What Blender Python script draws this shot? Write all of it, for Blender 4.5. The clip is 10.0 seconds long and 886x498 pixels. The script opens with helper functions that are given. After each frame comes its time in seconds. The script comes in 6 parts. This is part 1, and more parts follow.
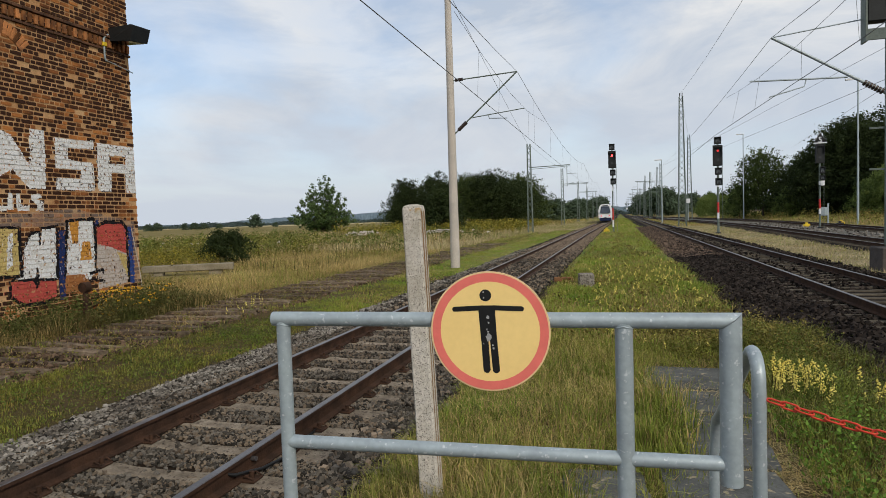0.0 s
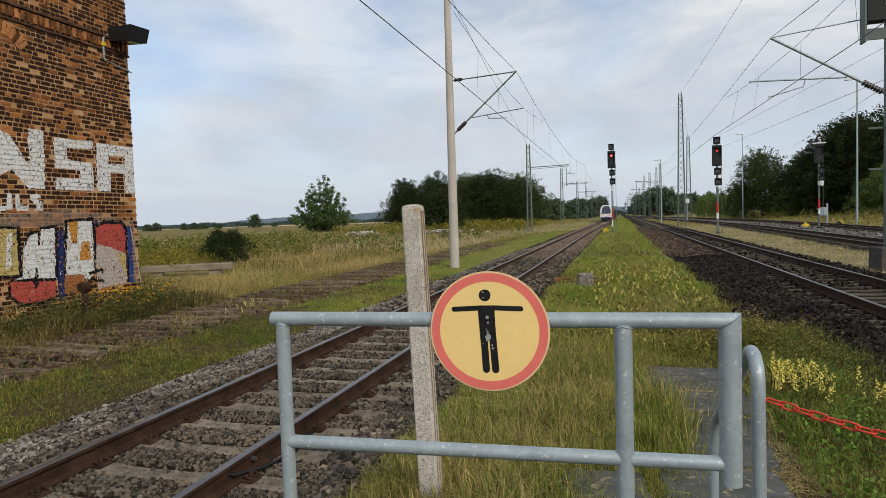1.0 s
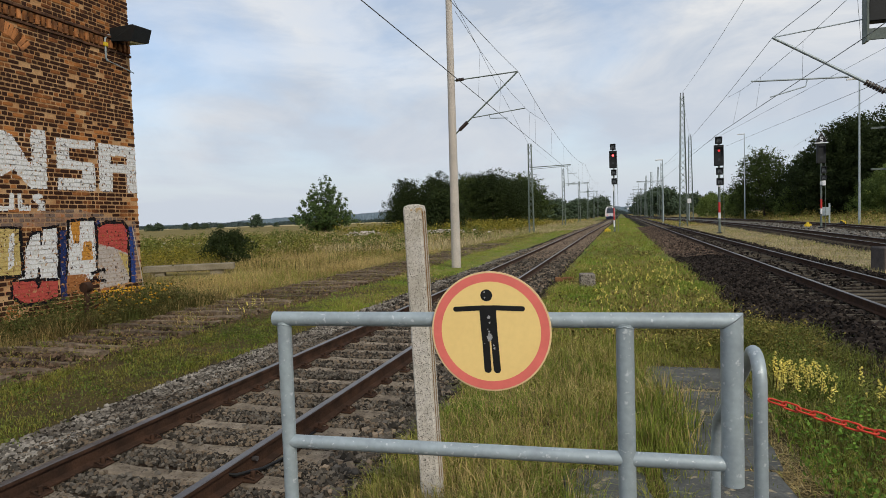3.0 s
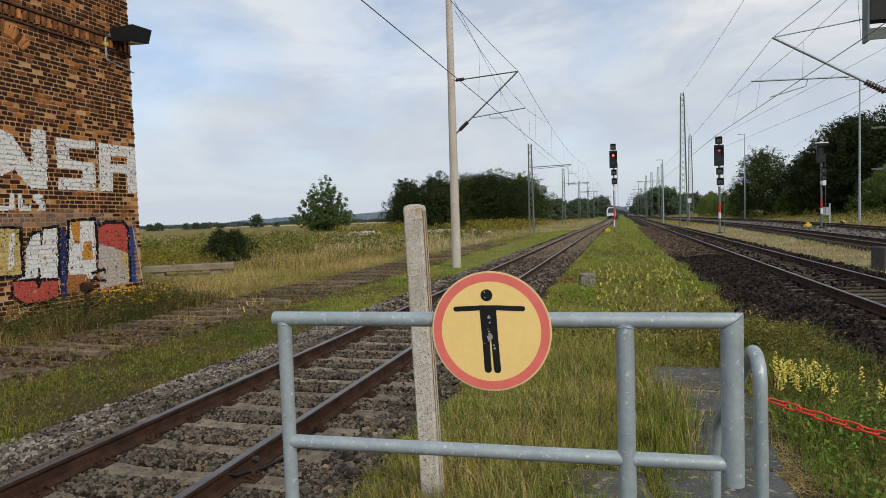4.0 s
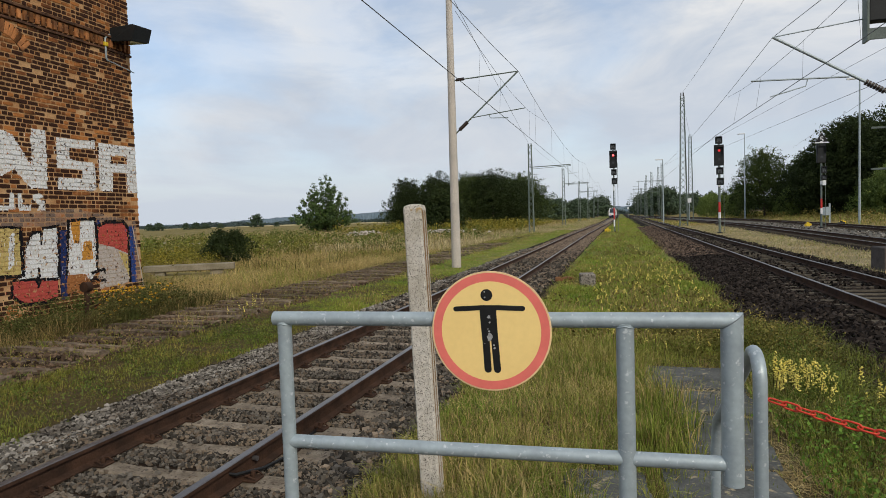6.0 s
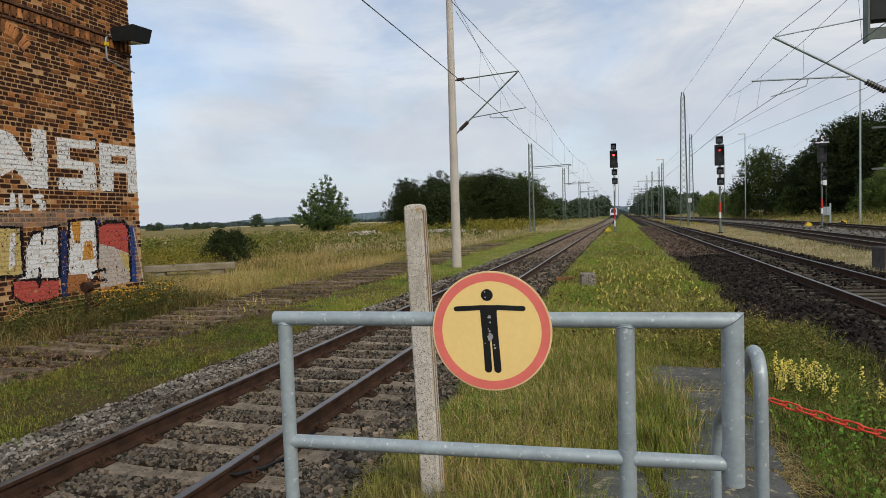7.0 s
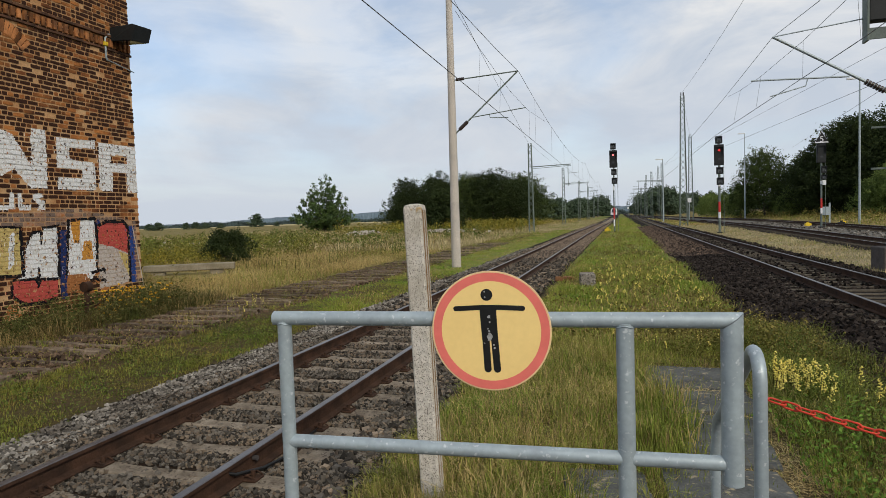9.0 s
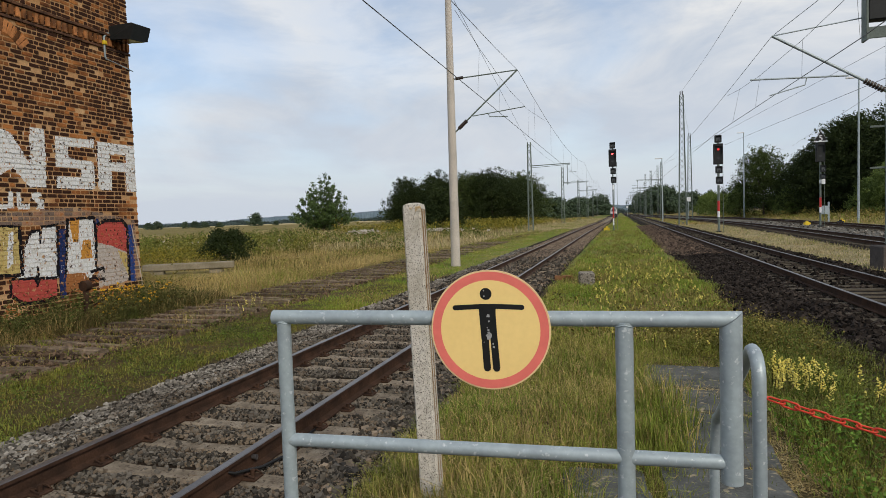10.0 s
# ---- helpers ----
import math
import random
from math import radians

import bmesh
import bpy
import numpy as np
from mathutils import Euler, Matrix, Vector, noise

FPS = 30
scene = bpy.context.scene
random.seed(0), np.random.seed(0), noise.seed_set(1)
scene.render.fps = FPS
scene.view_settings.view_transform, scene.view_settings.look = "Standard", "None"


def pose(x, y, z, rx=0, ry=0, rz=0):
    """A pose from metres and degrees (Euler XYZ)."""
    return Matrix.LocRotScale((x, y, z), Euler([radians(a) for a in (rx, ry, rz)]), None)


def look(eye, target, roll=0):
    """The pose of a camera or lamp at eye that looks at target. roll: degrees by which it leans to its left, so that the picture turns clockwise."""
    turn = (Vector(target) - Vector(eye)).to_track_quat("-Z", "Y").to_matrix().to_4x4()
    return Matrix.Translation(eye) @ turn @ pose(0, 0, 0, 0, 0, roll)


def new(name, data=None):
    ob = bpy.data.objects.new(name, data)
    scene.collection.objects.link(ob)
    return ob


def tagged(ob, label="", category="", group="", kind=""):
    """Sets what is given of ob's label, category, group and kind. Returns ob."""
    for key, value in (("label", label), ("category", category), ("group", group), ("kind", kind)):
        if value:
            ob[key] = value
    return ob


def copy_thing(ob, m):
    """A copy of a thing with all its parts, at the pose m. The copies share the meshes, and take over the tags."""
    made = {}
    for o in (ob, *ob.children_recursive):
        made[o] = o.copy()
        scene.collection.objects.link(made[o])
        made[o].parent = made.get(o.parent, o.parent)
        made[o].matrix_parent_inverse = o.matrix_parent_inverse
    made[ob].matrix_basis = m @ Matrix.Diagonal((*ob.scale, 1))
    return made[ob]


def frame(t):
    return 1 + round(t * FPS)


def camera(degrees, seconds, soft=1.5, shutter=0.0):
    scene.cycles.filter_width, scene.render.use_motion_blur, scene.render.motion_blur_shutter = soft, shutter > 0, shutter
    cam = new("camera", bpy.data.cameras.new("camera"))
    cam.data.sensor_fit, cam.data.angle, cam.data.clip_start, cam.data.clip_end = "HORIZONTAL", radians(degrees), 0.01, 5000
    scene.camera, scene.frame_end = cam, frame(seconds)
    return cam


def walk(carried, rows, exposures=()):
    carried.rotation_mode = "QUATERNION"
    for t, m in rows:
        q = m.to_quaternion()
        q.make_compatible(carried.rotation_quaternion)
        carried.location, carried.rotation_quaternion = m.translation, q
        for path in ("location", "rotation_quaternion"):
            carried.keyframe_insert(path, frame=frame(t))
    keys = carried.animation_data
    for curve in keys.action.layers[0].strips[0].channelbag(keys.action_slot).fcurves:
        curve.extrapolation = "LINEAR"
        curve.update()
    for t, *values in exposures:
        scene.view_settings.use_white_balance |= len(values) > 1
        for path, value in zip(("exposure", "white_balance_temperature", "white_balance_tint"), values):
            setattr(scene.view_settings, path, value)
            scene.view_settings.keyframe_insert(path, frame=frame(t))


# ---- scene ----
EYE = Vector((0, 0, 1.8976))
BASE = look(EYE, EYE + Vector((-0.27376, 0.96055, -0.04902)), -1.83)


def aim(dx, dy):
    """The hand's small shake: a turn left by dx and up by dy thousandths of 1.1 radians."""
    return BASE @ pose(0, 0, 0, math.degrees(dy / 1100), math.degrees(dx / 1100), 0)


cam = camera(70.95, 10.0, soft=0.45)
SHAKE = ((0, 0, 0), (0.5, -1.0, 0), (1, -1.1, 0), (1.5, -1.3, 0), (2, -0.4, 0), (2.5, 1.0, 0), (4, 2.0, -0.2), (4.5, 1.9, -0.6),
         (5, 1.9, -0.1), (5.5, -2.5, -0.7), (5.7, 1.0, -0.4), (7, 2.7, -0.6), (7.5, 1.5, -1.9), (8, 0.5, -2.9), (8.5, 1.6, -1.5),
         (9, 1.9, -0.9), (9.5, 1.7, -2.3), (10, 0.6, -2.6))
walk(cam, [(t, aim(a, b)) for t, a, b in SHAKE])

# ---- light ----
SUN_EL, SUN_AZ = 36.0, 138.0
world = bpy.data.worlds.new("sky")
scene.world = world
world.use_nodes = True
wn, wl = world.node_tree.nodes, world.node_tree.links
wn.clear()


def wnode(kind, **vals):
    n = wn.new(kind)
    for k, v in vals.items():
        n.inputs[k].default_value = v
    return n


sky = wn.new("ShaderNodeTexSky")
sky.sky_type = "NISHITA"
sky.sun_disc = False
sky.sun_elevation = radians(SUN_EL)
sky.sun_rotation = radians(SUN_AZ)
sky.air_density, sky.dust_density, sky.ozone_density = 1.0, 1.2, 1.5
gain = wn.new("ShaderNodeVectorMath")
gain.operation = "SCALE"
gain.inputs["Scale"].default_value = 0.19
wl.new(sky.outputs[0], gain.inputs[0])
tc = wn.new("ShaderNodeTexCoord")
stretch = wn.new("ShaderNodeMapping")
stretch.inputs["Scale"].default_value = (1.0, 1.0, 2.6)
stretch.inputs["Rotation"].default_value = (0.1, 0.22, 0.6)
wl.new(tc.outputs["Generated"], stretch.inputs["Vector"])
clouds = wnode("ShaderNodeTexNoise", Scale=1.9, Detail=7.0, Roughness=0.5, Distortion=0.35)
wl.new(stretch.outputs[0], clouds.inputs["Vector"])
ramp = wn.new("ShaderNodeValToRGB")
ramp.color_ramp.elements[0].position, ramp.color_ramp.elements[0].color = 0.38, (0.42, 0.42, 0.42, 1)
ramp.color_ramp.elements[1].position, ramp.color_ramp.elements[1].color = 0.58, (1, 1, 1, 1)
wl.new(clouds.outputs["Fac"], ramp.inputs[0])
tint = wn.new("ShaderNodeMix")
tint.data_type = "RGBA"
tint.inputs[6].default_value = (0.575, 0.655, 0.775, 1)
tint.inputs[7].default_value = (0.90, 0.91, 0.92, 1)
shape = wnode("ShaderNodeTexNoise", Scale=3.4, Detail=8.0, Roughness=0.58, Distortion=0.5)
wl.new(stretch.outputs[0], shape.inputs["Vector"])
puff = wn.new("ShaderNodeMapRange")
puff.inputs[1].default_value, puff.inputs[2].default_value = 0.40, 0.60
wl.new(shape.outputs["Fac"], puff.inputs[0])
# clouds fade into an even haze near the horizon
even = wn.new("ShaderNodeMix")
even.inputs[3].default_value = 0.28
wl.new(puff.outputs[0], even.inputs[2])
wl.new(even.outputs[0], tint.inputs[0])
blend = wn.new("ShaderNodeMix")
blend.data_type = "RGBA"
split = wn.new("ShaderNodeSeparateXYZ")
wl.new(tc.outputs["Generated"], split.inputs[0])
haze = wn.new("ShaderNodeMapRange")
haze.inputs[1].default_value, haze.inputs[2].default_value, haze.inputs[3].default_value, haze.inputs[4].default_value = 0.02, 0.30, 1.0, 0.0
wl.new(split.outputs[2], haze.inputs[0])
wl.new(haze.outputs[0], even.inputs[0])
most = wn.new("ShaderNodeMath")
most.operation = "MAXIMUM"
wl.new(ramp.outputs[0], most.inputs[0])
wl.new(haze.outputs[0], most.inputs[1])
wl.new(most.outputs[0], blend.inputs[0])
wl.new(gain.outputs[0], blend.inputs[6])
wl.new(tint.outputs[2], blend.inputs[7])
back = wn.new("ShaderNodeBackground")
wl.new(blend.outputs[2], back.inputs["Color"])
back.inputs["Strength"].default_value = 0.89
wout = wn.new("ShaderNodeOutputWorld")
wl.new(back.outputs[0], wout.inputs[0])

sun_data = bpy.data.lights.new("sun", "SUN")
sun_data.energy, sun_data.angle, sun_data.color = 2.0, radians(6), (1.0, 0.90, 0.74)
sun = new("sun", sun_data)
sd = Vector((math.sin(radians(SUN_AZ)) * math.cos(radians(SUN_EL)), math.cos(radians(SUN_AZ)) * math.cos(radians(SUN_EL)), math.sin(radians(SUN_EL))))
sun.matrix_world = look(sd * 50, (0, 0, 0))

# ---- materials ----
MATS = {}


def mat(name, c1, c2=None, scale=6.0, fine=60.0, rough=0.8, bump=0.3, metal=0.0, spots=None, spot_scale=20.0, spot_at=0.62,
        island=0.0, glow=0.0, obj=0.0, spec=None, paint=False, trans=0.0, dark=None, grain_amount=0.28):
    """A procedural surface: two colours mixed by noise at two scales, optional stains, a fine relief."""
    if name in MATS:
        return MATS[name]
    m = bpy.data.materials.new(name)
    m.use_nodes = True
    N, L = m.node_tree.nodes, m.node_tree.links
    b = N["Principled BSDF"]
    b.inputs["Roughness"].default_value, b.inputs["Metallic"].default_value = rough, metal
    b.inputs["Specular IOR Level"].default_value = spec if spec is not None else (0.06 if rough >= 0.65 else 0.3)
    c2 = c2 or tuple(v * 0.75 for v in c1)
    geo = N.new("ShaderNodeNewGeometry")

    def noise_at(sc, detail=5.0):
        n = N.new("ShaderNodeTexNoise")
        n.inputs["Scale"].default_value, n.inputs["Detail"].default_value = sc, detail
        L.new(geo.outputs["Position"], n.inputs["Vector"])
        return n.outputs["Fac"]

    def contrast(sock, lo, hi):
        r = N.new("ShaderNodeMapRange")
        r.inputs[1].default_value, r.inputs[2].default_value = lo, hi
        L.new(sock, r.inputs[0])
        return r.outputs[0]

    def mix(fac, a, c):
        x = N.new("ShaderNodeMix")
        x.data_type = "RGBA"
        for sock, v in ((x.inputs[0], fac), (x.inputs[6], a), (x.inputs[7], c)):
            if isinstance(v, bpy.types.NodeSocket):
                L.new(v, sock)
            else:
                sock.default_value = v if isinstance(v, float) else (*v, 1)
        return x.outputs[2]

    big = contrast(noise_at(scale), 0.35, 0.65)
    small = noise_at(fine, 3.0)
    col = mix(big, c1, c2)
    if dark:
        # some bricks are burnt nearly black, more of them in some stretches of the wall
        oi = N.new("ShaderNodeObjectInfo")
        sm = N.new("ShaderNodeMath")
        sm.operation = "ADD"
        L.new(geo.outputs["Random Per Island"], sm.inputs[0])
        L.new(oi.outputs["Random"], sm.inputs[1])
        fr = N.new("ShaderNodeMath")
        fr.operation = "FRACT"
        L.new(sm.outputs[0], fr.inputs[0])
        ad = N.new("ShaderNodeMath")
        ad.operation = "ADD"
        L.new(fr.outputs[0], ad.inputs[0])
        L.new(noise_at(1.1, 4.0), ad.inputs[1])
        col = mix(contrast(ad.outputs[0], 0.57, 0.86), col, dark)
    grain = N.new("ShaderNodeHueSaturation")
    L.new(col, grain.inputs["Color"])
    val = contrast(small, 0.2, 0.8)
    vr = N.new("ShaderNodeMapRange")
    vr.inputs[3].default_value, vr.inputs[4].default_value = 1 - grain_amount, 1 + grain_amount
    L.new(val, vr.inputs[0])
    L.new(vr.outputs[0], grain.inputs["Value"])
    col = grain.outputs[0]
    if island or obj:
        hs = N.new("ShaderNodeHueSaturation")
        r = N.new("ShaderNodeMapRange")
        amount = island or obj
        r.inputs[3].default_value, r.inputs[4].default_value = 1 - amount, 1 + amount
        if island:
            L.new(geo.outputs["Random Per Island"], r.inputs[0])
        else:
            oi = N.new("ShaderNodeObjectInfo")
            L.new(oi.outputs["Random"], r.inputs[0])
        L.new(r.outputs[0], hs.inputs["Value"])
        L.new(col, hs.inputs["Color"])
        col = hs.outputs[0]
    if spots:
        col = mix(contrast(noise_at(spot_scale, 4.0), spot_at, spot_at + 0.07), col, spots)
    if paint:
        at = N.new("ShaderNodeAttribute")
        at.attribute_name = "paint"
        worn = contrast(noise_at(15.0, 6.0), 0.34, 0.44)
        mul = N.new("ShaderNodeMath")
        mul.operation = "MULTIPLY"
        L.new(at.outputs["Alpha"], mul.inputs[0])
        L.new(worn, mul.inputs[1])
        shade = N.new("ShaderNodeHueSaturation")
        L.new(at.outputs["Color"], shade.inputs["Color"])
        L.new(vr.outputs[0], shade.inputs["Value"])
        col = mix(mul.outputs[0], col, shade.outputs[0])
    L.new(col, b.inputs["Base Color"])
    if bump:
        bp = N.new("ShaderNodeBump")
        bp.inputs["Strength"].default_value, bp.inputs["Distance"].default_value = bump, 0.4 / fine
        L.new(small, bp.inputs["Height"])
        L.new(bp.outputs[0], b.inputs["Normal"])
    if glow:
        b.inputs["Emission Color"].default_value = (*c1, 1)
        b.inputs["Emission Strength"].default_value = glow
    if trans:
        tr = N.new("ShaderNodeBsdfTranslucent")
        L.new(col, tr.inputs[0])
        ms = N.new("ShaderNodeMixShader")
        ms.inputs[0].default_value = trans
        L.new(b.outputs[0], ms.inputs[1])
        L.new(tr.outputs[0], ms.inputs[2])
        L.new(ms.outputs[0], N["Material Output"].inputs[0])
    MATS[name] = m
    return m


GALV = mat("galvanised steel", (0.37, 0.43, 0.45), (0.31, 0.36, 0.385), 9, 45, 0.5, 0.06, 0.3, (0.56, 0.60, 0.61), 55, 0.62, spec=0.4, grain_amount=0.12)
CONC = mat("weathered concrete", (0.58, 0.54, 0.48), (0.46, 0.42, 0.35), 7, 70, 0.9, 0.5, spots=(0.07, 0.06, 0.05), spot_scale=150, spot_at=0.565)
MASTC = mat("pale mast concrete", (0.53, 0.48, 0.42), (0.46, 0.42, 0.37), 1.3, 30, 0.9, 0.2)
SLAB = mat("grey slab concrete", (0.118, 0.120, 0.112), (0.074, 0.076, 0.070), 4, 50, 0.92, 0.5, spots=(0.32, 0.27, 0.18), spot_scale=14, spot_at=0.6)
SLEEPER = mat("sleeper concrete", (0.27, 0.225, 0.17), (0.155, 0.125, 0.092), 7, 55, 0.92, 0.7, obj=0.2, spots=(0.085, 0.066, 0.05), spot_scale=30, spot_at=0.57)
SLEEPD = mat("grimy sleeper concrete", (0.105, 0.09, 0.066), (0.06, 0.05, 0.038), 5, 40, 0.92, 0.5, obj=0.16)
TIMBER = mat("rotten timber", (0.20, 0.155, 0.11), (0.075, 0.055, 0.04), 9, 60, 0.95, 0.8, obj=0.4)
RAIL = mat("rusty rail", (0.068, 0.037, 0.024), (0.034, 0.021, 0.015), 6, 60, 0.75, 0.3)
RAILTOP = mat("worn rail head", (0.16, 0.15, 0.15), (0.11, 0.10, 0.098), 3, 50, 0.38, 0.05, 0.6)
BALLAST = mat("brown ballast stone", (0.20, 0.155, 0.11), (0.085, 0.062, 0.044), 1.6, 35, 0.9, 0.4, island=0.8, dark=(0.085, 0.075, 0.062))
BALLASTG = mat("grey ballast stone", (0.205, 0.19, 0.165), (0.080, 0.068, 0.055), 1.2, 35, 0.9, 0.4, island=0.9)
BALLASTD = mat("dark ballast stone", (0.036, 0.029, 0.024), (0.019, 0.015, 0.013), 1.0, 35, 0.9, 0.4, island=0.85)
# Both beds are coloured near black to paint shade between the loose stones.
BEDB = mat("gap-shade brown bed", (0.030, 0.021, 0.014), (0.019, 0.013, 0.009), 1.4, 22, 0.95, 1.0)
BEDD = mat("gap-shade dark bed", (0.020, 0.015, 0.012), (0.013, 0.010, 0.008), 1.2, 20, 0.95, 1.0)
EARTH = mat("grass earth", (0.062, 0.050, 0.022), (0.088, 0.060, 0.03), 0.5, 9, 0.95, 0.9)
FIELD = mat("dry meadow", (0.24, 0.185, 0.072), (0.13, 0.115, 0.04), 0.12, 3, 0.95, 0.9)
BRICK = mat("old brick", (0.42, 0.165, 0.050), (0.165, 0.055, 0.024), 1.1, 40, 0.9, 0.5, paint=True, dark=(0.043, 0.020, 0.013))
MORTAR = mat("mortar", (0.52, 0.325, 0.165), (0.40, 0.215, 0.095), 1.6, 30, 0.95, 0.5, paint=True)
BARE = mat("bare mortar", (0.52, 0.325, 0.165), (0.40, 0.215, 0.095), 1.6, 30, 0.95, 0.5)
BLACK = mat("black paint", (0.012, 0.012, 0.012), None, 5, 50, 0.45, 0.05)
SIGNY = mat("pale yellow sign face", (0.90, 0.65, 0.25), (0.87, 0.62, 0.235), 4, 60, 0.5, 0.02, grain_amount=0.03)
SIGNR = mat("faded red ring", (0.80, 0.185, 0.15), (0.74, 0.165, 0.135), 7, 50, 0.5, 0.02, grain_amount=0.05)
SIGNE = mat("sign edge", (0.84, 0.60, 0.32), None, 5, 50, 0.5, 0.02, grain_amount=0.05)
CHIP = mat("chipped paint", (0.42, 0.42, 0.42), None, 20, 90, 0.7, 0.2)
REDCH = mat("red plastic chain", (0.60, 0.055, 0.025), (0.52, 0.045, 0.022), 9, 60, 0.45, 0.05)
DARKBOX = mat("black signal housing", (0.014, 0.016, 0.017), None, 3, 20, 0.6, 0.1)
GREYGREEN = mat("grey green mast paint", (0.13, 0.16, 0.14), (0.10, 0.12, 0.11), 2, 20, 0.6, 0.1)
STEEL = mat("lattice steel", (0.15, 0.185, 0.16), (0.12, 0.145, 0.125), 1, 12, 0.6, 0.1)
WIRE = mat("wire", (0.13, 0.135, 0.14), None, 3, 20, 0.5, 0)
WHITE = mat("white paint", (0.74, 0.75, 0.76), (0.66, 0.67, 0.68), 2, 25, 0.5, 0.05)
RED = mat("red paint", (0.50, 0.035, 0.03), (0.42, 0.03, 0.03), 2, 20, 0.5, 0.05)
YEL = mat("yellow paint", (0.70, 0.50, 0.03), (0.60, 0.42, 0.03), 3, 20, 0.5, 0.05)
REDLAMP = mat("red signal light", (1.0, 0.05, 0.05), None, 3, 20, 0.3, 0, glow=6)
TAIL = mat("red tail light", (0.9, 0.05, 0.04), None, 3, 20, 0.3, 0, glow=0.5)
BLUE = mat("blue train paint", (0.015, 0.025, 0.075), None, 2, 20, 0.35, 0)
GLASS = mat("dark glass", (0.05, 0.06, 0.075), None, 2, 20, 0.08, 0, spec=0.6)
INSUL = mat("brown insulator", (0.05, 0.035, 0.03), None, 3, 20, 0.35, 0)
BARK = mat("bark", (0.11, 0.09, 0.07), (0.07, 0.06, 0.05), 3, 20, 0.95, 0.6)
LEAF = mat("fresh leaves", (0.085, 0.135, 0.032), (0.050, 0.085, 0.022), 0.6, 6, 0.6, 0, island=0.45, trans=0.14)
LEAFD = mat("dark leaves", (0.041, 0.056, 0.019), (0.023, 0.034, 0.012), 0.25, 3, 0.65, 0, island=0.28, trans=0.22)
LEAFM = mat("woodland leaves", (0.080, 0.105, 0.032), (0.045, 0.066, 0.02), 0.2, 3, 0.65, 0, island=0.28, trans=0.22)
LEAFB = mat("bright bush leaves", (0.165, 0.215, 0.058), (0.10, 0.14, 0.038), 0.3, 4, 0.65, 0, island=0.28, trans=0.22)
# The ridge has distance haze painted into its pale blue.
RIDGE = mat("haze-tinted ridge woods", (0.135, 0.175, 0.20), (0.11, 0.15, 0.175), 0.02, 0.2, 0.95, 0.2)
# Blue-grey leaf tone: haze of the distance mixed into the colour.
LEAFFAR = mat("haze-tinted distant leaves", (0.075, 0.10, 0.092), (0.058, 0.08, 0.078), 0.05, 1, 0.8, 0, island=0.12)
GRASS = mat("green grass", (0.155, 0.215, 0.032), (0.235, 0.225, 0.052), 0.8, 7, 0.7, 0, island=0.6, trans=0.14)
GRASSB = mat("fresh strip grass", (0.17, 0.265, 0.036), (0.27, 0.275, 0.055), 0.8, 7, 0.7, 0, island=0.36, trans=0.14)
STRAW = mat("dry grass", (0.48, 0.365, 0.155), (0.30, 0.215, 0.085), 0.35, 5, 0.75, 0, island=0.5, trans=0.14)
HAY = mat("bleached hay", (0.50, 0.42, 0.24), (0.36, 0.285, 0.15), 0.35, 5, 0.75, 0, island=0.4, trans=0.14)
WEED = mat("weeds", (0.070, 0.090, 0.024), (0.15, 0.11, 0.045), 0.9, 7, 0.75, 0, island=0.6, trans=0.12)
FLOWER = mat("golden petals", (0.72, 0.42, 0.02), (0.62, 0.34, 0.02), 3, 30, 0.6, 0, island=0.25, trans=0.2)
PALEFL = mat("pale yellow petals", (0.82, 0.72, 0.20), (0.76, 0.64, 0.13), 3, 30, 0.6, 0, island=0.15, trans=0.2)
WHITEFL = mat("white petals", (0.56, 0.51, 0.45), None, 3, 30, 0.7, 0, island=0.15)


